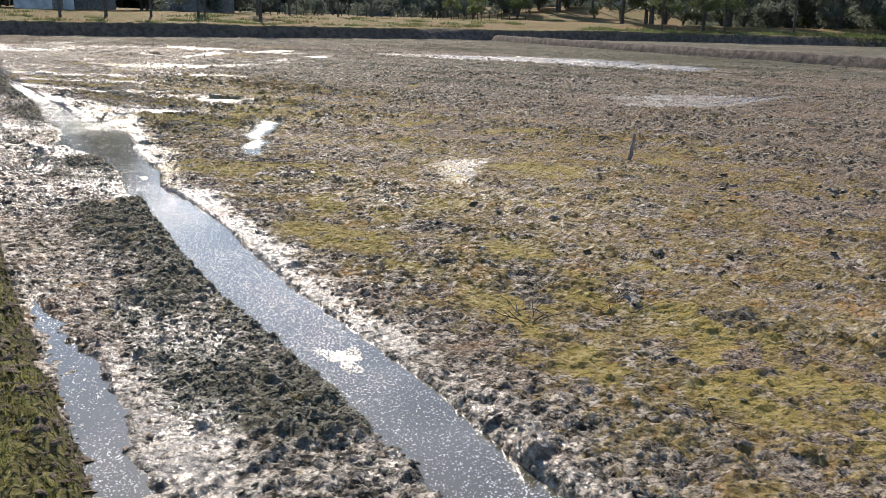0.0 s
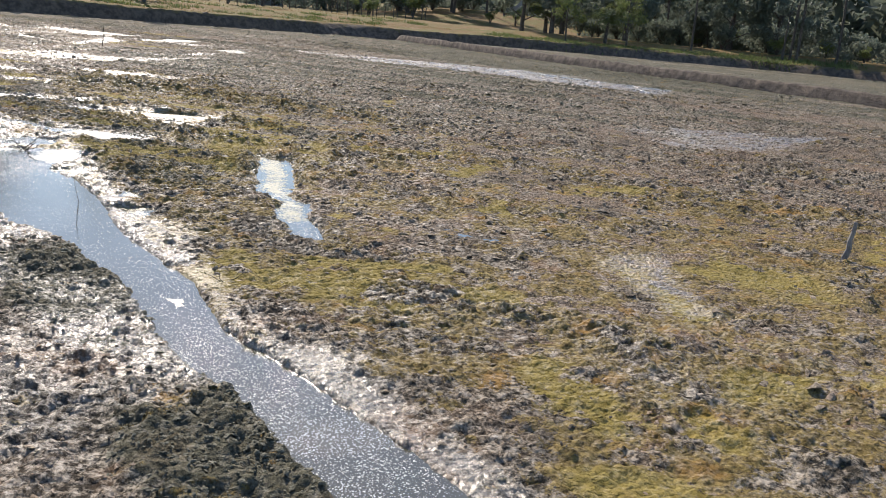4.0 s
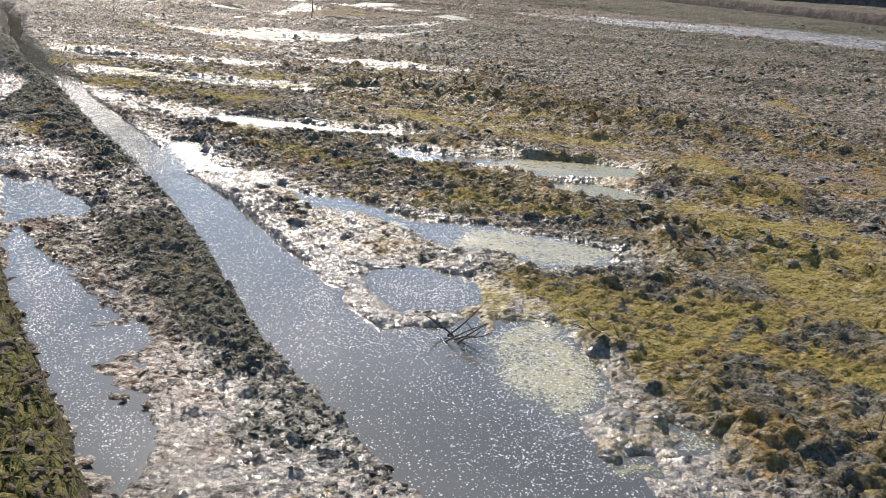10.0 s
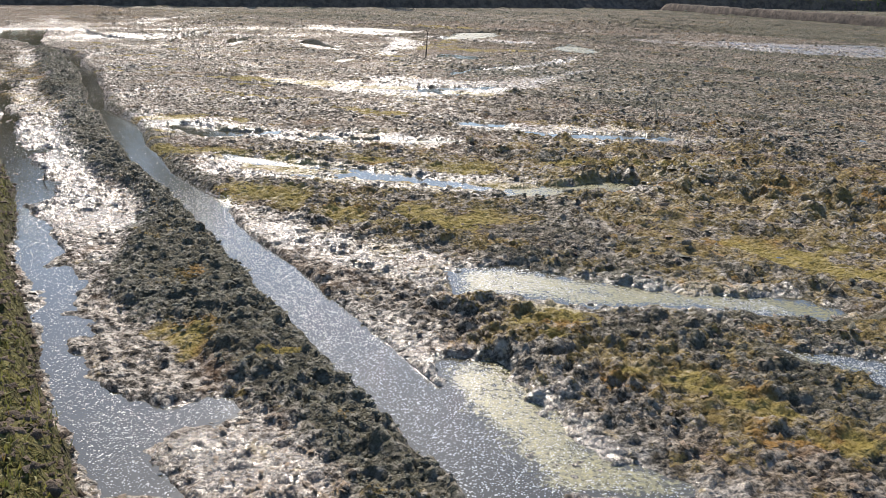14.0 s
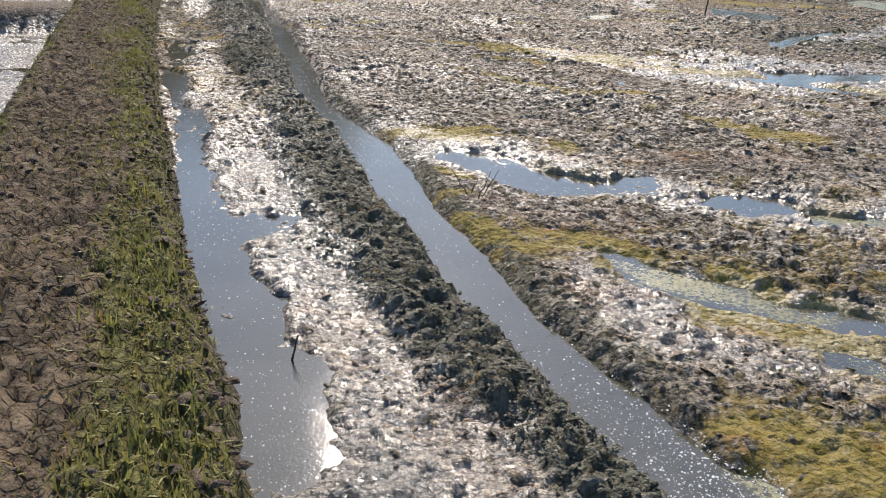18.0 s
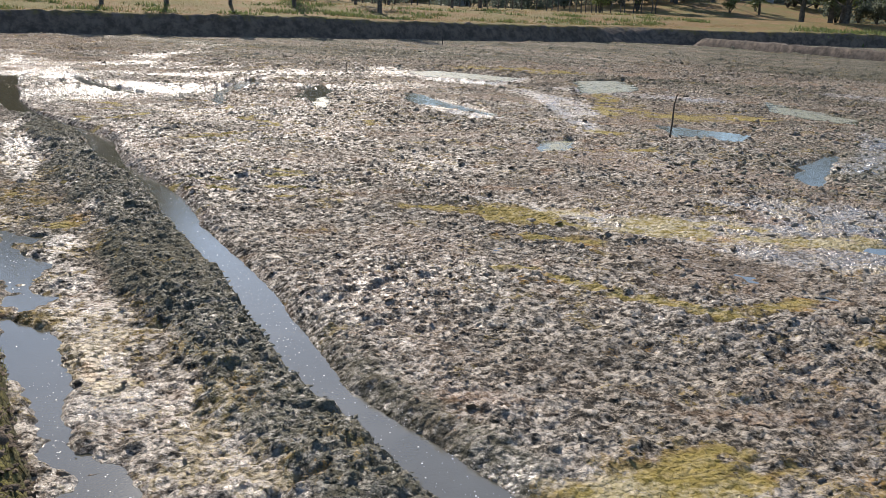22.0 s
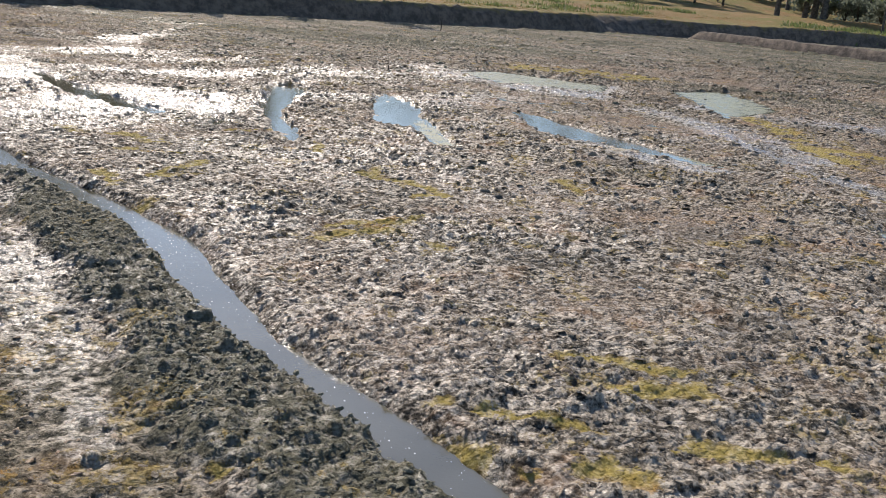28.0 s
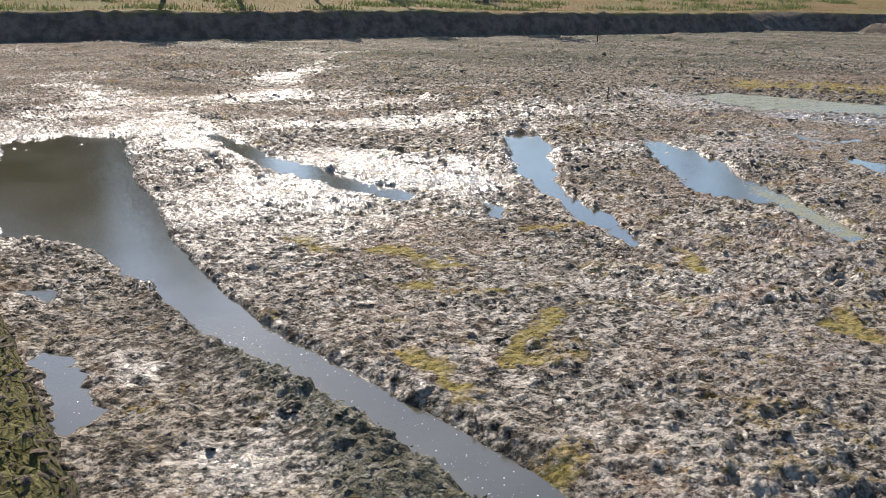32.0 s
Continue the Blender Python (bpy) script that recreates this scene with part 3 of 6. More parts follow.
pool(6.08, 0.39, 5.16, 0.55, 4.62, 0.65, 3.88, 0.61, 3.10, 0.61, 3.23, 0.37, 4.43, 0.38); glaze(4.76, 0.74, 4.33, 1.05, 3.50, 1.08, 2.96, 0.87, 3.09, 0.63, 3.80, 0.63)
pool(12.63, 1.04, 12.48, 1.12, 11.80, 1.08, 11.23, 0.90, 10.78, 0.86, 10.84, 0.69)
glaze(16.59, 0.89, 16.23, 1.09, 15.57, 1.47, 14.78, 1.58, 14.71, 1.41, 14.87, 1.13, 15.62, 0.78)
pool(14.37, 0.65, 14.09, 0.96, 13.51, 0.95, 13.14, 0.91, 13.29, 0.63, 13.90, 0.60); pool(20.25, 0.52, 20.04, 0.89, 19.04, 1.01, 18.87, 0.65, 18.88, 0.44)
pool(18.79, 0.50, 18.49, 0.62, 17.69, 0.67, 17.15, 0.86, 16.59, 1.00, 16.45, 0.77, 16.45, 0.65, 15.76, 0.83, 15.37, 0.59, 15.80, 0.56, 16.72, 0.46, 17.88, 0.44)
glaze(16.45, 0.77, 16.48, 1.01, 16.13, 1.22, 15.71, 1.40, 15.28, 1.48, 14.98, 1.41, 15.35, 0.65, 15.76, 0.83)
pool(19.39, 0.78, 19.21, 0.96, 18.93, 0.99, 18.84, 0.94, 18.98, 0.70)
pool(23.67, 0.19, 23.61, 0.47, 22.59, 0.42, 22.21, 0.30, 21.63, 0.46, 21.33, 0.70, 21.31, 1.02, 21.08, 0.99, 21.09, 0.73, 20.98, 0.52, 20.56, 0.63, 20.71, 0.31, 21.31, 0.26, 22.26, 0.19)
glaze(21.03, 0.72, 21.02, 1.00, 20.53, 1.15, 20.34, 1.09, 20.55, 0.65, 20.91, 0.56)
pool(28.64, -0.17, 27.72, 0.10, 26.33, 0.31, 25.22, 0.27, 24.53, 0.39, 23.98, 0.42, 23.65, 0.26, 23.69, 0.15, 24.43, 0.07, 25.29, 0.01, 26.75, -0.02)
pool(23.25, 0.22, 23.37, 0.51, 22.82, 0.43, 22.36, 0.44, 22.44, 0.19); glaze(26.32, 0.35, 25.51, 1.08, 24.72, 1.19, 24.15, 1.02, 24.61, 0.46, 25.22, 0.27)
pool(30.50, 0.11, 29.70, 0.27, 28.28, 0.27, 28.16, 0.79, 27.92, 0.38, 27.45, 0.34, 26.92, 0.49, 26.54, 0.39, 26.25, 0.58, 25.96, 0.48, 25.58, 0.45, 25.52, 0.33, 25.70, 0.20, 26.03, 0.26, 26.47, 0.21, 27.40, 0.19, 28.33, 0.06)
glaze(29.70, 0.27, 29.27, 0.74, 27.79, 0.91, 27.30, 0.91, 26.67, 0.88, 26.14, 0.92, 25.82, 0.94, 25.66, 1.27, 25.25, 1.08, 25.23, 0.81, 25.61, 0.47, 26.25, 0.56, 27.42, 0.46)
pool(31.50, 0.10, 30.30, 0.28, 29.16, 0.22, 28.14, 0.34, 28.12, 0.74, 27.93, 0.70, 27.77, 0.35, 27.39, 0.37, 27.16, 0.18, 27.42, 0.09, 28.22, -0.01)
pool(33.12, 0.05, 32.71, 0.24, 32.08, 0.31, 31.63, 0.19, 31.02, 0.32, 30.53, 0.39, 29.98, 0.29, 29.65, 0.32, 29.35, 0.26, 28.99, 0.31, 28.91, 0.15, 29.24, 0.09, 30.14, 0.09, 31.12, 0.10)
glaze(29.65, 0.32, 29.50, 0.74, 29.12, 0.71, 28.61, 0.66, 28.78, 0.32, 29.26, 0.24); glaze(34.45, 0.42, 33.64, 0.73, 31.46, 0.56, 31.57, 0.31, 32.54, 0.26)
pool(35.36, 0.19, 34.99, 0.40, 34.78, 0.27, 34.24, 0.40, 33.90, 0.31, 33.57, 0.32, 33.31, 0.31, 33.12, 0.22, 33.19, 0.08, 34.03, 0.12, 34.59, 0.12)
pool(32.92, 0.04, 32.92, 0.19, 32.37, 0.29, 32.08, 0.26, 32.14, -0.01, 32.53, -0.03); glaze(32.41, 0.32, 32.42, 0.68, 32.05, 0.62, 32.09, 0.33)
glaze(41.72, 0.84, 39.46, 0.96, 37.31, 0.82, 37.16, 0.51, 38.23, 0.48); pool(35.25, 0.25, 35.03, 0.42, 34.92, 0.50, 34.72, 0.40, 34.87, 0.21, 35.07, 0.19)
pool(34.56, 0.15, 34.45, 0.29, 34.18, 0.43, 34.03, 0.38, 34.16, 0.12)
glaze(40.74, 0.19, 38.04, 0.10, 36.87, 0.16, 35.95, 0.32, 35.30, 0.29, 35.26, 0.07, 36.24, 0.09, 37.59, 0.06)
glaze(35.06, 0.51, 34.88, 0.74, 34.47, 0.80, 34.28, 0.63, 34.09, 0.42, 34.40, 0.37)
pool(15.34, 5.08, 14.84, 5.49, 13.65, 4.77, 12.67, 4.22, 12.09, 4.04, 11.37, 3.84, 11.11, 3.69, 11.24, 3.52, 11.76, 3.67, 12.19, 3.80, 13.21, 4.21, 14.19, 4.56)
scum(15.25, 5.07, 14.66, 5.29, 13.86, 4.81, 13.12, 4.51, 12.64, 4.25, 12.71, 4.10, 13.21, 4.10, 14.19, 4.64)
scum(12.64, 4.25, 12.40, 4.28, 11.94, 4.04, 11.76, 3.96, 11.76, 3.66, 12.12, 3.78, 12.32, 3.88, 12.71, 4.10); scum(13.58, 2.75, 13.28, 2.89, 13.04, 2.76, 13.17, 2.62)
scum(12.82, 2.48, 12.75, 2.76, 12.34, 2.67, 12.44, 2.48); scum(13.19, 3.06, 13.13, 3.23, 13.01, 3.09)
glaze(19.21, 2.75, 18.22, 3.10, 17.57, 3.56, 17.07, 4.05, 16.46, 4.41, 16.58, 3.57, 17.00, 3.10, 17.89, 2.88)
glaze(20.54, 4.05, 19.72, 5.11, 19.22, 5.65, 18.82, 6.26, 17.94, 5.37, 18.38, 4.88, 19.69, 4.32); glaze(23.47, 2.43, 22.30, 3.27, 21.08, 4.89, 20.98, 4.05, 21.60, 2.96)
glaze(33.64, 6.66, 32.85, 8.11, 31.16, 8.89, 30.69, 7.09); glaze(28.31, 5.81, 26.95, 7.32, 26.01, 8.51, 25.80, 6.60)
glaze(27.11, 2.00, 25.83, 3.65, 24.75, 4.73, 24.48, 3.81, 26.11, 1.90); glaze(21.22, 2.00, 20.08, 2.41, 19.02, 2.76, 18.27, 2.72, 18.99, 2.40, 19.75, 2.05)
glaze(17.32, 2.38, 16.85, 2.89, 16.11, 3.14, 15.41, 2.91, 15.19, 2.38, 15.86, 2.09, 16.49, 2.06); glaze(15.32, 2.43, 15.15, 2.87, 14.25, 2.58, 14.40, 2.35, 14.81, 2.23)
glaze(40.81, 22.59, 38.86, 25.51, 35.84, 29.42, 26.78, 30.14, 24.54, 26.23, 31.08, 24.12, 36.83, 20.83); glaze(17.05, 16.55, 15.76, 18.76, 13.87, 14.66, 15.12, 14.62)
glaze(12.27, 1.86, 12.15, 2.16, 11.58, 2.01, 11.71, 1.80); glaze(18.12, 3.24, 17.49, 3.85, 16.65, 4.48, 16.65, 3.79, 17.18, 3.08)
glaze(9.15, 2.05, 7.96, 2.32, 6.39, 2.43, 5.82, 2.13, 6.77, 2.07); glaze(5.84, 2.09, 5.44, 2.25, 4.19, 2.26, 3.68, 2.14, 4.28, 2.07)
glaze(9.64, 5.61, 9.56, 6.41, 8.09, 5.22, 8.38, 5.01); glaze(9.06, 2.03, 8.79, 2.46, 8.07, 2.28, 8.03, 2.10, 8.48, 2.07)
glaze(15.61, 13.93, 15.53, 16.98, 15.09, 21.45, 13.86, 15.44, 14.56, 13.59); glaze(9.61, 5.72, 9.53, 6.54, 8.73, 5.48, 8.87, 5.32)
glaze(19.41, 2.68, 17.48, 3.22, 13.34, 2.71, 11.65, 2.28, 12.09, 1.92, 13.73, 2.13, 15.74, 1.89)
glaze(12.06, 1.20, 12.15, 1.37, 11.16, 1.21, 10.69, 0.98, 10.77, 0.79, 11.31, 0.96); glaze(12.16, 1.85, 11.92, 2.09, 10.67, 1.99, 10.54, 1.80, 11.34, 1.84); glaze(12.92, 1.09, 12.58, 1.49, 12.16, 1.85, 11.83, 1.60, 12.03, 1.25, 12.51, 1.07); glaze(12.58, 2.35, 12.13, 2.49, 11.01, 2.39, 10.22, 2.31, 10.35, 2.21, 11.05, 2.20, 11.68, 2.16)
glaze(13.33, 2.29, 12.83, 2.67, 11.59, 2.67, 11.36, 2.38, 12.24, 2.31); glaze(22.93, 1.55, 19.67, 1.76, 18.69, 2.04, 17.70, 2.06, 18.28, 1.92, 19.15, 1.64); glaze(11.08, 1.13, 10.29, 1.98, 8.86, 1.98, 8.76, 1.51, 9.58, 1.08); glaze(5.32, 0.90, 4.62, 1.42, 4.25, 1.37, 4.37, 0.96)
shine(2.16, 16.32, 15.33, 14.6, 16.24); shine(2.16, 40.74, 20.89, 34.57, 28.46); shine(2.16, 39.1, 21.66, 33.05, 29.73); shine(1.22, 44.29, 14.03, 41.34, 15.3)
shine(0.65, 44.3, 12.08, 42.12, 12.01, 40.05, 10.72); shine(1.50, 43.39, 14.33, 41.25, 15.66); shine(1.51, 51.1, 12.22, 48.95, 11.65, 47.09, 13.85)
shine(2.16, 59.51, 19.01, 54.78, 25.84); shine(2.16, 69.67, 8.21, 63.89, 11); shine(1.21, 53.82, 4.69, 57.38, 6.74, 59.17, 8.47); shine(1.04, 57.44, 1.93, 55.15, 2.64)
algae(0.39, 27.63, 1.77, 26.18, 2.96, 24.75, 3.93, 24.17, 5.22); algae(0.49, 34.29, 4.28, 32.98, 5.51, 31.94, 6.52, 30.5, 7.77); algae(1.02, 8.78, 6.52, 8.4, 6.88)
algae(0.33, 8.28, 8.25, 8.77, 9.63); algae(0.64, 4.66, 4.15, 4.56, 4.69); algae(0.57, 5.37, 3.06, 5.61, 4.07); algae(0.60, 4.13, 3.75, 3.23, 4.12)
algae(1.19, 3.13, 3.54, 2.12, 3.94); algae(0.48, 4.63, 3.3, 3.05, 3.04); algae(1.11, 10.47, 2.61, 9.85, 3.5); algae(0.67, 14.88, 4.06, 18.02, 7.04)
algae(0.89, 9.08, 6.48, 8.17, 6.74); algae(0.30, 8.35, 8.38, 8.82, 10.16); algae(0.38, 9.11, 5.55, 7.87, 4.99); algae(0.78, 7.91, 3.32, 7.12, 3.65)
algae(0.55, 7.15, 4.39, 6.68, 5.31); algae(0.77, 6.88, 2.89, 5.85, 3.22); algae(0.55, 5.47, 3.51, 5.28, 4.16); algae(0.34, 11.36, 5.61, 11.87, 6.68)
algae(1.09, 16.31, 3.1, 15.35, 3.93); algae(0.32, 17.33, 5.53, 13.78, 3.99); algae(0.39, 16.41, 5.66, 17.87, 6.95); algae(0.28, 15.48, 6.03, 14.1, 5.46)
algae(0.28, 11.75, 4.41, 10.86, 4.43); algae(0.59, 13.48, 7.18, 13.71, 8.15); algae(0.30, 12.38, 6.92, 11.2, 6.03); algae(0.51, 10.92, 2.83, 9.91, 4.22)
algae(0.64, 10.35, 2.72, 9.08, 4.22); algae(0.29, 9.58, 3.05, 9.18, 3.32); algae(0.51, 15.19, 6.76, 14.74, 7.88); algae(0.68, 12.15, 7.93, 11.72, 8.84)
algae(0.87, 16.36, 3.18, 15.6, 3.37); algae(0.74, 18.47, 6.69, 17.77, 6.97, 15.97, 5.46, 15.45, 5.06); algae(0.47, 16.1, 6.25, 15.28, 5.97)
algae(0.43, 14.74, 4.34, 14.08, 4.21); algae(0.82, 21.87, 5.11, 20.3, 5.94); algae(0.71, 15.44, 3.68, 14.74, 4.34); algae(0.28, 18.14, 3.75, 16.97, 5.03)
algae(0.53, 19.02, 7.07, 16.7, 5.54); algae(0.51, 16.49, 3, 15.82, 3.73); algae(0.38, 15.74, 3.27, 15.24, 3.05); algae(0.18, 19.6, 4.02, 18.75, 3.97)
algae(0.55, 20.47, 5.64, 19.7, 6.71); algae(0.86, 24.03, 2.76, 23.67, 3.65); algae(0.40, 21.6, 5.43, 20.95, 7.23); algae(0.39, 18.39, 3.9, 17.68, 4.35)
algae(0.37, 21.4, 2.73, 20.69, 2.88); algae(0.58, 24.59, 2.38, 23.48, 3.53); algae(0.41, 20.43, 3.14, 19.73, 3.25); algae(0.18, 18.42, 3.54, 18.14, 3.46)
algae(0.28, 19.67, 6.6, 19.52, 6.89); algae(0.32, 21.49, 11.9, 20.29, 10.65); algae(0.66, 25.45, 2.14, 24.36, 2.66, 23.66, 3.5); algae(0.44, 26.16, 3.67, 25.87, 4.02)
algae(0.52, 25.47, 4.34, 25.22, 4.75); algae(0.46, 25.03, 5.26, 24.16, 7.17); algae(0.51, 21.64, 3.06, 20.83, 2.91); algae(0.19, 22.06, 0.74, 21.96, 0.84)
algae(0.11, 21.68, 1.09, 21.6, 1.25); algae(0.33, 27.51, 1.68, 27.3, 2.02); algae(0.32, 26.86, 2.15, 26.53, 2.88); algae(0.35, 26.17, 2.51, 25.71, 2.98)
algae(0.36, 25.64, 1.85, 25.17, 2.44); algae(0.43, 29.84, 2.13, 29.29, 3.13); algae(0.42, 33.96, 4.15, 32.99, 5.76, 32, 6.79); algae(0.28, 29.54, 4.56, 29.04, 5.33)
algae(0.29, 29.97, 1.91, 29.79, 2.7); algae(0.14, 28.19, 1.68, 28.07, 1.98); algae(0.18, 28.78, 1.72, 28.53, 1.96); algae(0.27, 29.79, 4.64, 29.4, 4.89)
algae(0.32, 29.1, 4.95, 28.85, 5.36); algae(0.25, 31.15, 4.17, 30.99, 4.82); algae(0.16, 35.36, 2.58, 35.02, 3.01); algae(0.22, 34.88, 3.4, 34.42, 3.99)
algae(0.37, 34.23, 4.16, 33.55, 4.64, 32.9, 5.28, 32.11, 6.12); algae(0.21, 33.41, 3.96, 32.72, 4.6); algae(0.16, 32.61, 3.5, 32.4, 3.72)
algae(0.19, 32.22, 3.75, 31.43, 3.93, 30.94, 4.1); algae(0.27, 36.39, 1.89, 35.98, 2.24); algae(0.18, 36.45, 2.94, 36.2, 3.32); algae(0.27, 36.34, 8.01, 36.32, 8.87)
algae(1.23, 39.38, 12.14, 38.48, 13.62); algae(0.23, 39.4, 2.78, 39.4, 3.24); algae(0.40, 38.42, 9.29, 37.97, 9.49); algae(0.30, 36.62, 0.41, 36.52, 0.67)
algae(0.20, 35.35, 0.56, 35.29, 0.86); algae(1.18, 40.14, 12.09, 38.97, 12.28); algae(0.14, 36.82, 2.08, 36.48, 2.29, 36.26, 2.43); algae(0.08, 36.31, 2.07, 36.18, 2.31)
algae(0.16, 36.88, 3.08, 36.4, 3.42); algae(0.14, 35.98, 2.66, 35.5, 3.16); algae(0.16, 41.25, 4.33, 40.25, 4.4); algae(0.16, 39.65, 2.94, 39.65, 3.35, 39.59, 3.98)
algae(0.09, 36.88, 0.8, 36.82, 0.93); algae(0.17, 40.31, 4.21, 40.12, 4.43); algae(0.15, 40.3, 6.25, 39.77, 5.86); algae(0.16, 38.99, 3.29, 38.76, 3.51)
algae(0.66, 43.63, 14.15, 39.76, 11.19); algae(0.24, 44.5, 2.23, 44, 2.38); algae(0.29, 43.88, 2.74, 43.33, 2.91); algae(0.26, 43.04, 2.56, 42.81, 2.77)
algae(0.17, 42.3, 2.87, 41.73, 2.41, 41.66, 2.68); algae(0.16, 42.29, 1.99, 41.56, 2.04); algae(0.18, 41.3, 4.51, 40.94, 4.29); algae(0.13, 42.76, 4.54, 42.31, 4.41)
algae(2.00, 51.41, 15.59, 49.01, 16.84); algae(0.17, 43.87, 3.94, 43.74, 4.19); algae(0.14, 41.07, 1.95, 41.02, 2.04); algae(1.5, 51, 15, 49, 17.5)


def lay(field, S, R, ss, rr, strips, soft=0.5):
    """Raises field to 1 along the strips; ss, rr are the plan's places, bent by noise."""
    for width, line in strips:
        pts = [(line[i], line[i + 1]) for i in range(0, len(line), 2)]
        m = width + 0.6
        lo_s, hi_s = min(p[0] for p in pts) - m, max(p[0] for p in pts) + m
        lo_r, hi_r = min(p[1] for p in pts) - m, max(p[1] for p in pts) + m
        a, b = np.searchsorted(S, (lo_s, hi_s))
        c, d = np.searchsorted(R, (lo_r, hi_r))
        if a == b or c == d:
            continue
        px, py = ss[a:b, c:d], rr[a:b, c:d]
        best = np.full(px.shape, 99.0)
        for (s0, r0), (s1, r1) in zip(pts[:-1], pts[1:]):
            ls, lr = s1 - s0, r1 - r0
            t = np.clip(((px - s0) * ls + (py - r0) * lr) / (ls * ls + lr * lr + 1e-9), 0, 1)
            best = np.minimum(best, np.hypot(px - s0 - t * ls, py - r0 - t * lr))
        v = 1 - step(1 - soft, 1 + soft, best / (width / 2))
        field[a:b, c:d] = np.maximum(field[a:b, c:d], v)


def lay_shapes(field, S, R, ss, rr, shapes, soft):
    """Raises field to 1 inside the outlines; soft: how wide their edges are, in metres."""
    for corners in shapes:
        ps, pr = np.array(corners[0::2]), np.array(corners[1::2])
        m = soft + 0.3
        a, b = np.searchsorted(S, (ps.min() - m, ps.max() + m))
        c, d = np.searchsorted(R, (pr.min() - m, pr.max() + m))
        if a == b or c == d:
            continue
        px, py = ss[a:b, c:d], rr[a:b, c:d]
        best, inside = np.full(px.shape, 99.0), np.zeros(px.shape, bool)
        for s0, r0, s1, r1 in zip(ps, pr, np.roll(ps, -1), np.roll(pr, -1)):
            ls, lr = s1 - s0, r1 - r0
            t = np.clip(((px - s0) * ls + (py - r0) * lr) / (ls * ls + lr * lr + 1e-9), 0, 1)
            best = np.minimum(best, np.hypot(px - s0 - t * ls, py - r0 - t * lr))
            if abs(lr) > 1e-9:
                inside ^= ((r0 > py) != (r1 > py)) & (px < s0 + (py - r0) * ls / lr)
        v = step(-soft, soft, np.where(inside, best, -best))
        field[a:b, c:d] = np.maximum(field[a:b, c:d], v)


def trench(s):
    """How deep the channel is cut: shallow at first, a spade's cut further on."""
    return step(23, 27, s) * step(44, 41, s)


def mud(S, R, jag, grain, lift=1.0):
    """Heights and surface maps of the mud over the lines S x R; jag: how ragged, grain: the lines' spacing."""
    s, r = S[:, None] + 0 * R[None, :], R[None, :] + 0 * S[:, None]
    n1, n2, n3 = fbm(s / 1.3, r / 1.3, 3), fbm(s / 0.33, r / 0.33, 11), fbm(s / 5, r / 5, 23, 3)
    n4, n7 = fbm(s / 0.12, r / 0.12, 29, 3), fbm(s / 0.12, r / 0.12, 37, 3)
    n5, n6 = fbm(s / 0.9, r / 0.9, 61), fbm(s / 0.9, r / 0.9, 67)
    ws, wr = s + 0.08 * n2 + 0.05 * n4, r + 0.08 * fbm(s / 0.33, r / 0.33, 41) + 0.05 * n7
    wl, al, sh, gl = (np.zeros(s.shape) for i in range(4))
    lay_shapes(wl, S, R, ws, wr, SHAPES["pool"], 0.075)
    lay_shapes(gl, S, R, ws + 0.10 * n5, wr + 0.10 * n6, SHAPES["glaze"], 0.14)
    lay(al, S, R, ws + 0.32 * n5, wr + 0.32 * n6, STRIPS["algae"], 0.8)
    lay(sh, S, R, ws + 0.2 * n5, wr + 0.2 * n6, STRIPS["shine"], 0.8)
    sh = np.maximum(0.8 * sh, gl) * (0.5 + 0.5 * step(-0.35, 0.15, n4 + 0.7 * n2))
    haze = step(13, 9, s) * step(2.3, 3.2, r) * step(12, 8, r) * 0.38 + step(29, 25, s) * step(2.0, 2.8, r) * step(11, 7, r) * 0.40 + step(2.2, 3.0, r) * (0.15 - 0.10 * step(11, 16, r)) + step(29, 31, s) * step(40, 38, s) * step(1.1, 0.8, r) * 0.30
    al = al * (1 - 0.6 * step(0.05, 0.35, n2 + 0.4 * n4))
    al = np.maximum(al, np.clip(haze * (1 + 1.3 * n1 + 0.6 * n2), 0, 0.6))
    q, p = 0.5 * s + 0.87 * r, 0.87 * s - 0.5 * r                # across and along the plough's furrows
    band = (0.8 * fbm(q / 0.55, p / 4.0, 83, 3) + 0.8 * fbm(q / 1.9, p / 10, 87, 3) * step(5, 9, r)) * step(2.4, 3.6, r)
    es, er = s + 0.035 * n2 + 0.022 * n4, 0.72 * r + 0.035 * n1 + 0.022 * n7
    big, small, tiny = clod(es, er, 0.11, 5), clod(es, er, 0.056, 9), clod(es, er, 0.034, 12)
    huge = clod(s + 0.06 * n2, r + 0.05 * n4, 0.30, 15)
    cl, cr = np.interp(s, CH_S, CH_L) + 0.025 * n2 + 0.015 * n4, np.interp(s, CH_S, CH_R) + 0.025 * n2 + 0.015 * n7
    on = step(50, 47, s) * (1 - 0.5 * step(10.9, 11.4, s + n2) * step(12.5, 12.0, s + n2))
    cut = trench(s)
    ditch = step(cl - 0.08 - 0.06 * cut, cl + 0.02, r) * step(cr + 0.07 + 0.16 * cut, cr - 0.02, r) * on
    crest = np.interp(s, RIDGE_S, RIDGE_R)
    ridge = step(crest - 0.14 + 0.22 * n1 + 0.12 * n2, crest + 0.12 + 0.22 * n1 + 0.12 * n2, r) * step(cl + 0.01, cl - 0.10, r) * step(45, 41, s)
    ridge = ridge * (1 - 0.6 * step(10.5, 9.5, s) * step(-0.1, 0.3, n5 + 0.4 * n2))
    gap = 0.9 * step(21.0, 19.6, s)         # the ridge breaks up here
    ridge = ridge * (1 - 0.95 * step(11.2, 12, s) * step(15.6, 14.8, s))
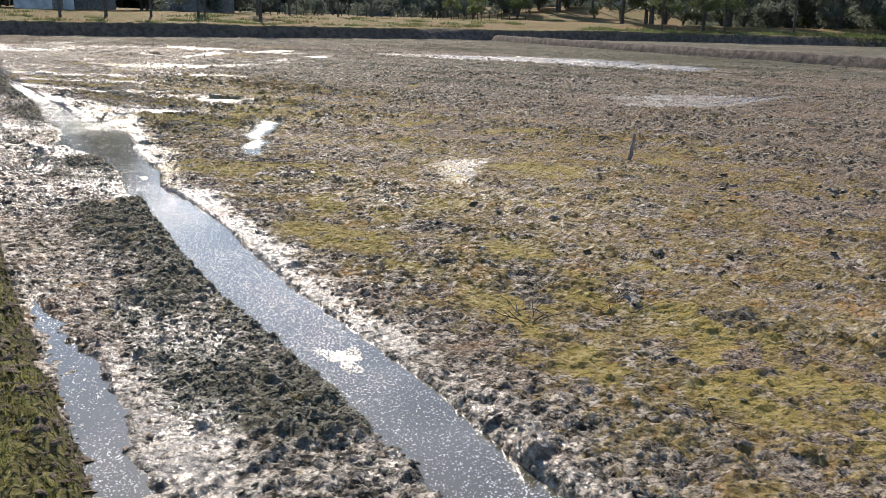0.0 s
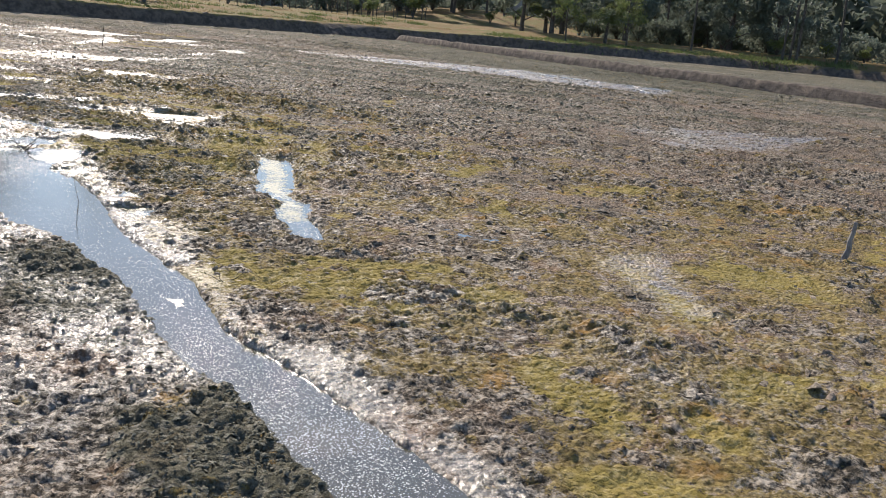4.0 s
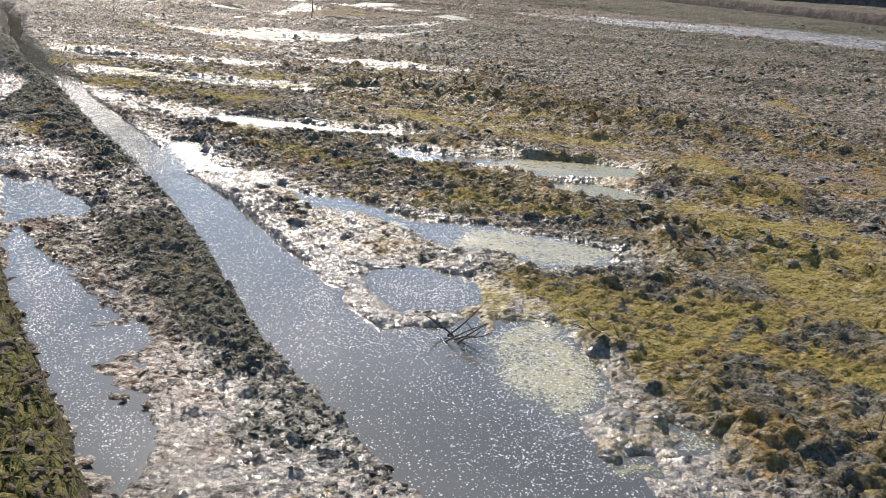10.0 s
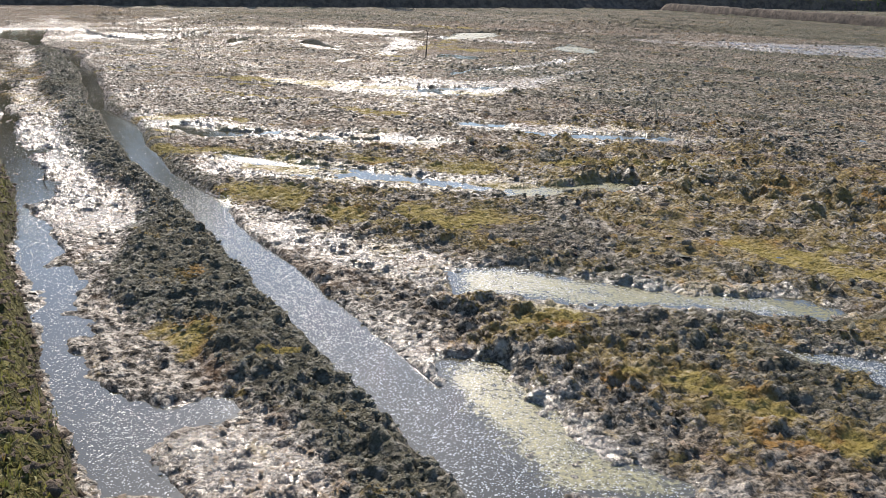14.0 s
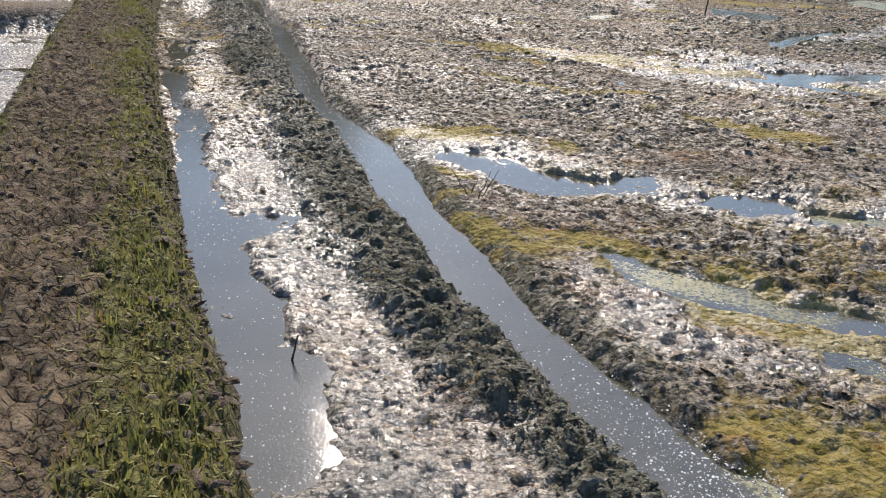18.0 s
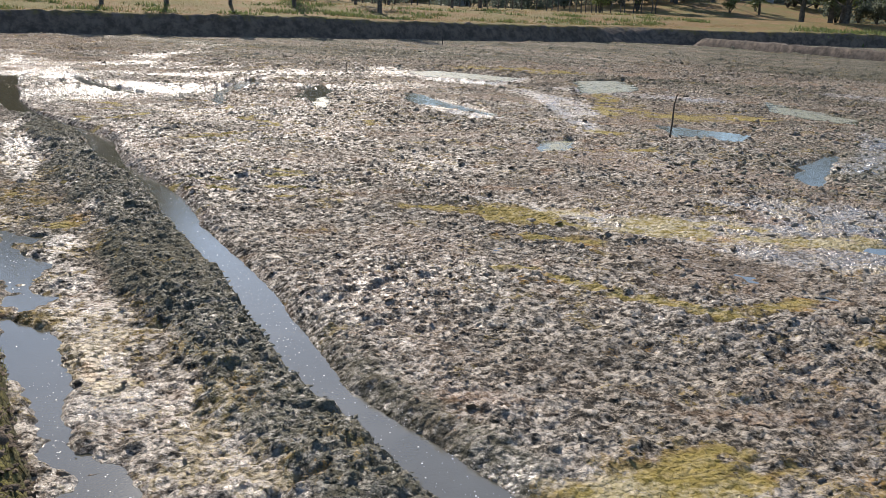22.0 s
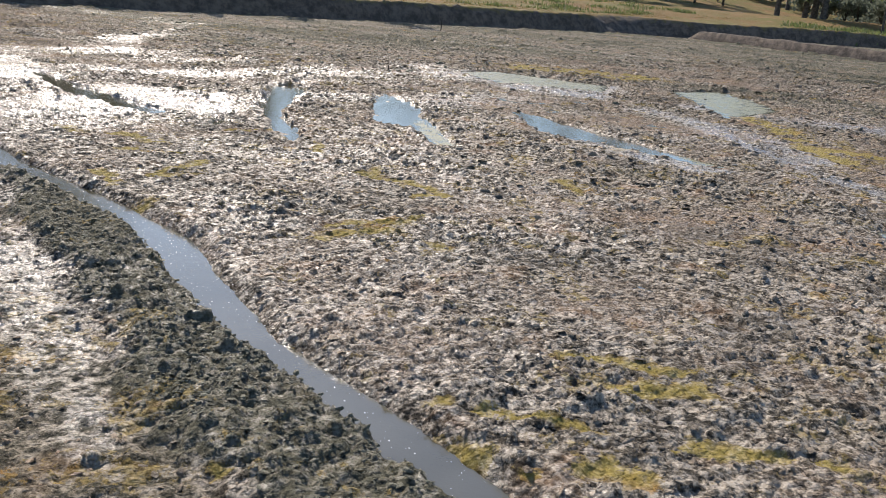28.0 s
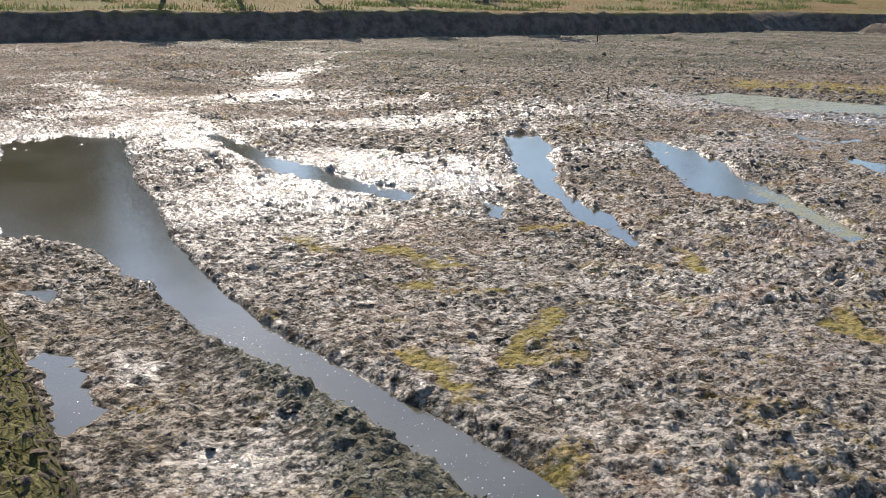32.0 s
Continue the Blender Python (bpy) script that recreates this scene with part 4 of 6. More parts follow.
    ridge = ridge * (1 - 0.85 * gap * step(-0.15, 0.25, n1 + 0.4 * n2))
    left = np.maximum(step(1.0, 0.8, r) * step(47, 43, s), step(21.0, 19.6, s) * step(cl + 0.02, cl - 0.05, r) * (1 - ridge))
    bank = step(cr + 0.4, cr + 0.1, r + 0.12 * n2) * step(cr - 0.02, cr + 0.08, r) * on * step(22, 19, s) * (0.45 + 0.55 * step(9, 11, s))
    spade = step(cr + 0.42 + 0.1 * n1, cr + 0.2, r) * step(cr - 0.02, cr + 0.06, r) * cut * step(33.5, 31, s)    # the side cut smooth
    far_wet = step(41, 47, s + 0.9 * n1) * step(15, 7, r + 2 * n1) * step(-0.28, 0.22, fbm(s / 1.1, r / 3.0, 57, 3) + 0.25 * n2)
    mid_wet = step(7, 11, r + n1) * step(20, 26, s) * 0.7
    pale = np.clip(step(40, 60, s) * 0.25 + step(30, 24, s) * step(3, 6, r) * 0.2, 0, 1) - 0.8 * ridge - 0.55 * spade - 0.7 * band
    pale = pale - 0.3 * step(12.5, 15, s) * step(29, 25, s) * step(1.9, 2.6, r) * step(8, 6, r) - 0.35 * step(33, 35, s) * step(42, 40, s) * step(1.0, 0.8, r)
    # past r 24 and s 50 the mud colour carries the clods' shaded sides
    pale = pale - 0.5 * step(13, 13.8, s) * step(17.5, 16.5, s) * step(2.8, 3.2, r) * step(5.2, 4.6, r) - 0.45 * step(7.5, 10.5, r + n1) * step(26, 20, r) * step(15, 19, s) * step(40, 34, s + 2 * n1) - 0.7 * np.maximum(step(24, 32, r + n1), step(50, 58, s + n1) * step(5, 9, r)) - 0.25 * step(27, 24, s) * step(14, 17, s) * step(3, 4, r) * step(10, 8, r)
    strip_b = step(0.2, 0.9, r - np.interp(s, [-10, 20, 40, 60, 70], [39.5, 39.2, 41.2, 44.3, 46.5]))                 # drier ground past the low bund
    wet = 0.44 - 0.22 * step(4, 10, r) + 0.28 * n1 + (0.05 + 0.18 * step(20, 24, s)) * left * (1 - 1.9 * step(31.0, 32.6, s) * step(46, 45, s)) + 0.36 * far_wet - 0.25 * step(49, 55, s) + 0.2 * mid_wet + 0.5 * bank + 0.3 * wl + (0.54 - 0.14 * step(46, 49, s)) * sh
    wet = wet - 0.45 * step(9, 17, r) * (1 - sh) - 0.25 * step(52, 58, s) * (1 - sh)
    wet = np.clip(wet - 0.15 * ridge - 0.25 * al - 0.6 * strip_b - 0.2 * spade, 0, 1)
    flat = np.clip(0.12 * left + 0.72 * sh + 0.2 * bank + 0.1 * far_wet + 0.6 * strip_b + 0.35 * np.clip(2 * al - 0.7, 0, 1), 0, 0.85)
    zone = step(12.5, 15, s) * step(29, 25, s) * step(1.9, 2.6, r + 0.3 * n1) * step(10, 7, r)      # coarser clods between the furrows
    amp = lift * (1 + 0.45 * zone - 0.25 * step(26, 29, s) * step(46, 43, s)) * np.clip(1.0 + 0.5 * n1 + 0.45 * ridge + 0.9 * band, 0.4, 1.9) * (1 - flat)
    h = 0.030 + 0.020 * n1 + 0.016 * n2 + 0.010 * n3 + 0.006 * n4 + 0.022 * band
    h = h - 0.010 * left - 0.014 * far_wet - 0.012 * mid_wet * step(0.1, -0.4, n3) + (0.035 + 0.04 * step(19, 25, s)) * ridge + 0.010 * bank + 0.22 * strip_b
    h = h * (1 - sh) + sh * (0.019 + 0.012 * n2 + 0.008 * n1 + 0.034 * small * step(0.0, 0.3, n2 + n4))
    h = h + amp * (0.030 * big + 0.026 * small + 0.019 * tiny + 0.045 * huge * (1 - 0.8 * ridge) * step(0.15 - 0.35 * zone, 0.65 - 0.3 * zone, n1 + 0.3 * n2) + 0.010 * n4 - 0.014) * (1 - 0.55 * spade)
    h = h + 0.016 * spade * fbm(s / 0.05, r / 0.6, 43, 2)
    rough = amp * (1 - 0.5 * wl)
    h = h + jag * rough * (hash2(np.round(s / grain), np.round(r / grain), 201) - 0.5)
    rim = wl * (1 - wl) * 4
    h = h + 0.012 * rim * step(-0.1, 0.4, n2 + 0.2)
    h = h * (1 - wl) + wl * (0.016 * n2 + 0.016 * n4 + 0.035 * small * step(0.25, 0.5, n4 + n2) - 0.036)
    h = h * (1 - ditch) - (0.06 + 0.06 * cut) * ditch
    k1, k2 = hash2(np.round(s / grain), np.round(r / grain), 203) - 0.5, hash2(np.round(s / grain), np.round(r / grain), 207) - 0.5
    return h, al, wet, pale, (0.012 * n2 + 0.5 * grain * k1 * rough, 0.012 * n4 + 0.5 * grain * k2 * rough)


# the thrown-up ridge's edge towards the bund
RIDGE_S = [-8, 3, 4, 5, 6, 8, 9, 10.7, 12.5, 14.5, 17, 19, 20, 21, 22, 23, 24, 25, 26, 27, 28, 29, 30, 32, 33, 34, 35, 37, 38, 39, 40.5]
RIDGE_R = [0.9, 0.89, 0.89, 0.80, 1.06, 1.08, 1.05, 1.1, 1.25, 1.15, 1.2, 1.1, 1.16, 1.19, 1.03, 0.72, 1.0, 1.22, 1.0, 0.85, 0.79, 0.73, 0.8, 0.76, 0.83, 0.87, 0.96, 0.95, 0.95, 0.92, 1.1]
# where the bund's foot meets the water
FOOT_S = [-8, 3, 5, 7, 9, 11, 13, 15, 16, 17, 18, 19, 20, 21, 22, 23, 24, 25, 26, 27, 28, 29, 30, 32, 34, 36, 38, 40, 42, 43, 44, 46, 60]
FOOT_R = [0.40, 0.40, 0.37, 0.34, 0.35, 0.42, 0.53, 0.53, 0.51, 0.45, 0.41, 0.39, 0.32, 0.28, 0.20, 0.18, 0.12, 0.19, 0.20, 0.13, 0.06, 0.05, 0.07, 0.03, 0.0, 0.06, 0.08, 0.22, 0.24, 0.17, 0.09, 0.08, 0.08]
near_s = np.concatenate([grown(-14, 0.4, 0.3, 0.04), np.arange(0.4, 44, 0.019), grown(44, 75, 0.022, 0.12)])
near_r = np.arange(-0.20, 4.44, 0.0195)
h_near, al, wet, pale, (js, jr) = mud(near_s, near_r, 0.013, 0.019, 1.0)
h_near = h_near - 0.06 * step(4.34, 4.42, near_r)[None, :]                  # dips under the coarser sheet where they meet
al_near, wet_near = al, wet
ground_1 = sheet("mud_field", near_s, near_r, h_near, MUD, {"algae": al, "wet": wet, "pale": pale}, js, jr, True)
tagged(ground_1, "churned wet grey-brown paddy mud with clods", "mud ground", kind="structure")
far_s = np.concatenate([grown(-14, -1, 0.3, 0.08), np.arange(-1, 50, 0.06), grown(50, 75, 0.06, 0.13)])
far_r = np.concatenate([grown(4.2, 12, 0.036, 0.085), grown(12, 46, 0.09, 0.36), np.arange(46, 92, 0.8)])
h_far, al, wet, pale, (js, jr) = mud(far_s, far_r, 0.030, 0.06, 1.25)
h_far = h_far - 0.06 * step(4.40, 4.30, far_r)[None, :]
ground_2 = sheet("mud_field", far_s, far_r, h_far, MUD, {"algae": al, "wet": wet, "pale": pale}, js, jr, True)
al_far, wet_far = al, wet
tagged(ground_2, "wide drained paddy field of churned grey-brown mud", "mud ground", kind="structure")

# standing water: one level through all puddles, a little lower in the cut channel
w_s = np.concatenate([grown(-16, -1, 2, 0.15), np.arange(-1, 54, 0.10), grown(54, 76, 0.2, 1)])
w_r = np.concatenate([np.arange(-45, -1.5, 3.0), np.arange(-0.9, 7, 0.09), grown(7, 14, 0.1, 0.3), grown(14, 92, 0.3, 4)])
s, r = w_s[:, None] + 0 * w_r, w_r[None, :] + 0 * w_s[:, None]
sc = np.zeros(s.shape)
bend = 0.08 * fbm(s / 0.4, r / 0.4, 47, 3)
lay_shapes(sc, w_s, w_r, s + bend, r - bend, SHAPES["scum"], 0.12)
low = trench(s) * step(np.interp(s, CH_S, CH_L) - 0.35, np.interp(s, CH_S, CH_L) - 0.15, r) * step(np.interp(s, CH_S, CH_R) + 0.35, np.interp(s, CH_S, CH_R) + 0.15, r)
pond = sheet("water", w_s, w_r, -0.05 * low, WATER, {"scum": sc})
tagged(pond, "shallow murky water standing between the mud", "water", kind="structure")

# ---- the bund underfoot ----
b_s = np.concatenate([np.arange(-6, 50, 0.038), grown(50, 72, 0.05, 0.3)])
b_r = np.arange(-1.42, 0.56, 0.031)
s, r = b_s[:, None] + 0 * b_r, b_r[None, :] + 0 * b_s[:, None]
n1, n2 = fbm(s / 0.9, r / 0.9, 71), fbm(s / 0.22, r / 0.22, 77)
edge = np.interp(s, FOOT_S, FOOT_R) - 0.05 + 0.04 * fbm(s / 1.7, 0 * r, 81) + 0.035 * n2
side = step(edge + 0.10, edge - 0.13, r) * step(-1.34 + 0.05 * n2, -1.08 + 0.05 * n2, r)
f1, f2, own = cells((s + 0.04 * n2) / 0.10, (r + 0.04 * n1) / 0.10, 85)
crack = step(0.22, 0.10, f2 - f1)
flank = side * (1 - side) * 4
z = -0.09 + side * (0.36 + 0.025 * n1) + side * (0.020 * own + 0.012 * n2 - 0.035 * crack) + flank * 0.06 * clod(s, r, 0.10, 91) + side * 0.02 * clod(s, r, 0.06, 95)
grassy = np.clip(step(-0.50 + 0.2 * n1, -0.18 + 0.2 * n1, r) * 0.75 + step(-0.92, -1.08, r) * 0.5, 0, 1)
bund = sheet("earth_bund", b_s, b_r, z, SOIL, {"damp": np.clip(1 - side * 1.5, 0, 1), "grassy": grassy}, 0.012 * n2, 0.012 * n1, True)
tagged(bund, "cracked dry brown earth bund with grassy edges", "earth bank", kind="structure")


def bund_top(s, r):
    i, j = np.clip(np.searchsorted(b_s, s), 0, len(b_s) - 1), np.clip(np.searchsorted(b_r, r), 0, len(b_r) - 1)
    return z[i, j]


# ---- the flooded field past the bund ----
l_s, l_r = np.concatenate([np.arange(-14, 20, 0.5), np.arange(20, 44, 0.09), np.arange(44, 76, 0.5)]), np.concatenate([grown(-45, -8, 3, 0.3), np.arange(-8, -1.0, 0.09)])
s, r = l_s[:, None] + 0 * l_r, l_r[None, :] + 0 * l_s[:, None]
n1, n2 = fbm(s / 1.1, r / 1.1, 103), fbm(s / 0.3, r / 0.3, 107)
zl = 0.004 + 0.02 * n1 + 0.012 * n2 + 0.03 * clod(s, r, 0.13, 111)
cross = step(35.7, 36.3, s + 0.1 * n2) * step(37.6, 37.0, s)
zl = zl + 0.30 * cross
lf = sheet("mud_field", l_s, l_r, zl, MUD, {"algae": 0.1 * n1, "wet": np.clip(0.9 - cross, 0, 1), "pale": cross * 0.6})
tagged(lf, "flooded shiny mud of the neighbouring paddy", "mud ground", kind="structure")


# ---- banks that close the field ----
def bank(name, line, width, height, label, k, grassy_top=0.6, stepping=0.12):
    """An earth bank along a line of the plan."""
    pts = [Vector(p) for p in line]
    length = [0.0]
    for a, b in zip(pts[:-1], pts[1:]):
        length.append(length[-1] + (b - a).length)
    u = np.arange(0, length[-1], stepping * 1.6)
    v = np.arange(-width, width + 0.01, stepping)
    cs, cr = np.interp(u, length, [p[0] for p in pts]), np.interp(u, length, [p[1] for p in pts])
    ts, tr = np.gradient(cs), np.gradient(cr)
    norm = np.hypot(ts, tr)
    ts, tr = ts / norm, tr / norm
    s = cs[:, None] - tr[:, None] * v[None, :]
    r = cr[:, None] + ts[:, None] * v[None, :]
    n1, n2 = fbm(s / 1.6, r / 1.6, k), fbm(s / 0.45, r / 0.45, k + 5)
    e = np.abs(v)[None, :] + 0.16 * width * n1 + 0.07 * width * n2
    up = step(width * 0.98, width * 0.45, e)
    ends = step(0, 1.5, u) * step(u[-1], u[-1] - 1.5, u)
    up = up * ends[:, None]
    zz = -0.08 + up * height * (1 + 0.10 * n1) + 0.06 * n2 * up + 0.07 * clod(s, r, 0.35, k + 9) * up
    x, y = xy(s, r)
    i = np.arange(s.size).reshape(s.shape)
    faces = np.stack([i[:-1, :-1], i[1:, :-1], i[1:, 1:], i[:-1, 1:]], -1).reshape(-1, 4)[:, ::-1]
    co = np.stack([x, y, zz], -1).reshape(-1, 3)
    ob = new(name, mesh_from(name, co, faces, BANK, True, {"grassy": grassy_top * step(0.75, 1, up)}))
    return tagged(ob, label, "earth bank", kind="structure")


def far_edge(r):
    """Where the far bank's foot lies."""
    return 72.6 - 0.05 * r


bank("earth_bund", [(-10, 39.5), (20, 39.2), (40, 41.2), (60, 44.3), (70, 46.5)], 0.5, 0.62, "low dark earth bund between two fields", 131, 0.0)


# ---- grassland beyond: one sheet to the horizon, rising gently behind the far bank ----
def land_height(s, r):
    n = fbm(s / 6, r / 6, 151, 3)
    edge = np.interp(r, [-900, 0, 40, 44, 48, 56, 66, 76, 86, 95, 110], [72.6, 72.6, 70.8, 71.2, 69.5, 67, 61, 53, 40, 10, -900])
    t = s - edge + 0.35 * n
    t = np.where(r > 44, t * np.interp(r, [44, 60, 80], [1, 0.85, 0.6]), t)
    wide = 0.75 + 1.6 * step(38.5, 41, r) * step(47, 44, r)       # the bank runs out into a grassy ramp here
    up = step(-0.1, wide, t + 0.16 * fbm(s / 0.5, r / 0.5, 155, 3))
    z = -0.25 + up * (1.30 + 0.08 * n) + 0.75 * step(1, 12, t) + 0.012 * np.clip(t - 8, 0, 70) * step(120, 40, r) + 0.05 * n * up + 2.6 * step(62, 95, r) * step(88, 112, s)
    return z, up, t


g_s = np.concatenate([-np.geomspace(900, 20, 14), np.arange(-16, 38, 2.0), grown(38, 67, 1.0, 0.2), np.arange(67, 75.5, 0.13), grown(75.5, 130, 0.4, 2.5), np.geomspace(132, 1500, 24)])
g_r = np.concatenate([-np.geomspace(900, 48, 14), np.arange(-46, -14, 2.0), np.arange(-14, 60, 0.32), grown(60, 130, 0.4, 3), np.geomspace(135, 1500, 22)])
s, r = g_s[:, None] + 0 * g_r, g_r[None, :] + 0 * g_s[:, None]
zg, up, tt = land_height(s, r)
n2 = fbm(s / 0.5, r / 0.5, 161, 4)
face = up * (1 - up) * 4
zg = zg + face * (0.20 * n2 + 0.07 * clod(s, r, 0.6, 165) + 0.04 * clod(s, r, 0.2, 167)) + 0.10 * up * clod(s, r, 0.5, 169) * step(4, 0.5, tt)
land = sheet("ground", g_s, g_r, zg, LAND)
land.data.materials.append(BANK)
steep = (up[:-1, :-1] < 0.93) & (s[:-1, :-1] > 8) & (r[:-1, :-1] > -60)
land.data.polygons.foreach_set("material_index", steep.astype(np.int32).ravel())
land.data.attributes.new("grassy", "FLOAT", "POINT").data.foreach_set("value", np.clip(up - 0.35, 0, 1).astype(np.float32).ravel())
tagged(land, "dry yellow-green grassland behind a steep dark earth bank", "grassland", kind="structure")


def land_z(s, r):
    a = land_height(np.array([[float(s)]]), np.array([[float(r)]]))[0]
    return float(a[0, 0])


# ---- scatter ----
rng = np.random.default_rng(4)


def lump():
    """A low rough lump: five sunken corners under a smaller crown."""
    co = [(math.cos(a), math.sin(a), -0.5) for a in np.arange(5) * 1.2566] + [(0.55 * math.cos(a), 0.55 * math.sin(a), 0.55) for a in 0.4 + np.arange(3) * 2.0944]
    fa = [(0, 1, 5), (1, 6, 5), (1, 2, 6), (2, 3, 6), (3, 7, 6), (3, 4, 7), (4, 5, 7), (4, 0, 5), (5, 6, 7)]
    return np.array(co), np.array(fa)


def scatter(name, shapes, place, mat, label, category, smooth=False):
    """One mesh of many shapes. place: rows of x, y, z, sx, sy, sz, turn, lean."""
    cos, fas, base = [], [], 0
    pick = rng.integers(0, len(shapes), len(place))
    for i, (co, fa) in enumerate(shapes):
        p = place[pick == i]
        if not len(p):
            continue
        v = co[None] * p[:, None, 3:6]
        ca, sa = np.cos(p[:, 7])[:, None], np.sin(p[:, 7])[:, None]
        v = np.stack([v[..., 0], v[..., 1] * ca - v[..., 2] * sa, v[..., 1] * sa + v[..., 2] * ca], -1)
        ct, st = np.cos(p[:, 6])[:, None], np.sin(p[:, 6])[:, None]
        v = np.stack([v[..., 0] * ct - v[..., 1] * st, v[..., 0] * st + v[..., 1] * ct, v[..., 2]], -1) + p[:, None, :3]
        cos.append(v.reshape(-1, 3))
        fas.append((fa[None] + (np.arange(len(p)) * len(co))[:, None, None] + base).reshape(-1, fa.shape[1]))
        base += len(p) * len(co)
    ob = new(name, mesh_from(name, np.concatenate(cos), np.concatenate(fas), mat, smooth))
    return tagged(ob, label, category, kind="stuff")


def pick_from(S, R, weight, count):
    p = (weight / weight.sum()).ravel()
    k = rng.choice(p.size, count, p=p)
    i, j = np.unravel_index(k, weight.shape)
    return S[i], R[j], k


lumps = []
g20, g20f = lump()
for k in range(8):
    d = 1.15 + 0.25 * rng.standard_normal(len(g20))[:, None]
    lumps.append((g20 * np.clip(d, 0.6, 1.7) + rng.normal(0, 0.16, g20.shape), g20f))



# loose clods of turned mud, thickest along the thrown-up ridge
def strew(S, R, h, weight, count, least, most, power, label, mat):
    cs, cr, k = pick_from(S, R, weight, count)
    cs, cr = cs + rng.normal(0, 0.01, count), cr + rng.normal(0, 0.01, count)
    x, y = xy(cs, cr)
    size = least + (most - least) * rng.random(count) ** power
    u = rng.random((3, count))
    place = np.stack([x, y, h.ravel()[k] + size * 0.15, size * (0.9 + 1.2 * u[0]), size * (0.55 + 0.5 * u[1]), size * (0.3 + 0.45 * u[2]), rng.random(count) * 6.28, rng.normal(0, 0.45, count)], -1)
    scatter("mud_clods", lumps, place, mat, label, "mud clods", True)


s, r = near_s[:, None] + 0 * near_r, near_r[None, :] + 0 * near_s[:, None]
mid_l = np.interp(s, CH_S, CH_L)
crest = np.interp(s, RIDGE_S, RIDGE_R)
wob = 0.22 * fbm(s / 1.3, r / 1.3, 3) + 0.12 * fbm(s / 0.33, r / 0.33, 11)
gap = 0.9 * step(21.0, 19.6, s)
ridge_w = (1 - 0.97 * step(11.2, 12, s) * step(15.6, 14.8, s)) * (1 - 0.9 * gap * step(-0.15, 0.25, fbm(s / 1.3, r / 1.3, 3) + 0.4 * fbm(s / 0.33, r / 0.33, 11))) * step(crest - 0.1 + wob, crest + 0.1 + wob, r) * step(mid_l + 0.02, mid_l - 0.08, r)
patchy = 0.35 + np.clip(fbm(s / 0.8, r / 0.8, 171), 0, 1) * 2.2
near_ok = (h_near > 0.008) * (s > 0.5) * (s < 50) * patchy
strew(near_s, near_r, h_near, near_ok * ridge_w, 26000, 0.004, 0.015, 2.2, "small dark ragged clods thrown up beside the channel", CLOD_DARK)
strew(near_s, near_r, h_near, near_ok * (1 - ridge_w) * (0.7 + 0.3 * step(0.75, 1.1, r)) * (1 - 0.6 * np.clip(wet_near * 2 - 1, 0, 1)) * (1 - 0.93 * step(0.25, 0.75, al_near)), 34000, 0.004, 0.018, 2.6, "small ragged clods of turned mud", CLOD)
s, r = far_s[:, None] + 0 * far_r, far_r[None, :] + 0 * far_s[:, None]
patchy = 0.35 + np.clip(fbm(s / 1.1, r / 1.1, 175), 0, 1) * 2.2
wgt = (h_far > 0.008) * (s > 0) * (s < 60) * (r < 24) * patchy * (1 - 0.9 * step(0.25, 0.75, al_far)) * (1 - 0.2 * np.clip(wet_far * 2 - 1, 0, 1)) * np.gradient(far_s)[:, None] * np.gradient(far_r)[None, :] / (4 + r)
wide_w = (h_far > 0.0) * (s > 20) * (s < 72) * (r > 7) * (r < 60) * ((r > 12) | (s > 50)) * patchy * np.gradient(far_s)[:, None] * np.gradient(far_r)[None, :]
# shade on the far clods' near sides is put in as darker mud colour
painted_gloom = 0.25 + 0.75 * np.maximum(step(22, 30, r), step(48, 56, s))
for count, mat, w in ((10000, CLOD_DARK, painted_gloom), (4000, CLOD, 1 - painted_gloom)):
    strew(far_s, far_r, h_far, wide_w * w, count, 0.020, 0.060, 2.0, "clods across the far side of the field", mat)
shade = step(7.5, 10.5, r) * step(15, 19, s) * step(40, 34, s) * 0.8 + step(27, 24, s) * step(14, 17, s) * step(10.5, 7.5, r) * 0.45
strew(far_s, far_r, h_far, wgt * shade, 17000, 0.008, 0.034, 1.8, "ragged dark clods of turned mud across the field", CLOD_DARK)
strew(far_s, far_r, h_far, wgt * (1 - shade), 34000, 0.008, 0.034, 1.8, "ragged clods of turned mud across the field", CLOD)

s, r = b_s[:, None] + 0 * b_r, b_r[None, :] + 0 * b_s[:, None]
foot = np.interp(s, FOOT_S, FOOT_R)
strew(b_s, b_r, z, (s > 0) * (s < 46) * (step(foot - 0.35, foot - 0.15, r) * step(foot + 0.06, foot, r) + 0.12), 18000, 0.005, 0.022, 2.0, "crumbs of dry brown soil on the bund", CRUMB)

# bubbles on the water
half = np.array([(math.cos(a), math.sin(a), 0) for a in np.arange(4) * 1.5708] + [(0, 0, 1.0)])
halff = np.array([(i, (i + 1) % 4, 4) for i in range(4)])
s, r = near_s[:, None] + 0 * near_r, near_r[None, :] + 0 * near_s[:, None]
wgt = ((h_near < -0.012) & (s > 1) & (s < 43) & (r > 0.1)) * (0.25 + np.clip(fbm(s / 1.5, r / 1.5, 181) + 0.2, 0, 1)) * np.interp(s, [0, 10.5, 12, 14.3, 15, 24, 26, 30], [1, 1, 0.3, 0.3, 1, 1, 0.12, 0.05])
cs, cr, k = pick_from(near_s, near_r, wgt, 100000)
x, y = xy(cs + rng.normal(0, 0.012, 100000), cr + rng.normal(0, 0.012, 100000))
size = 0.0018 + 0.0045 * rng.random(100000) ** 4
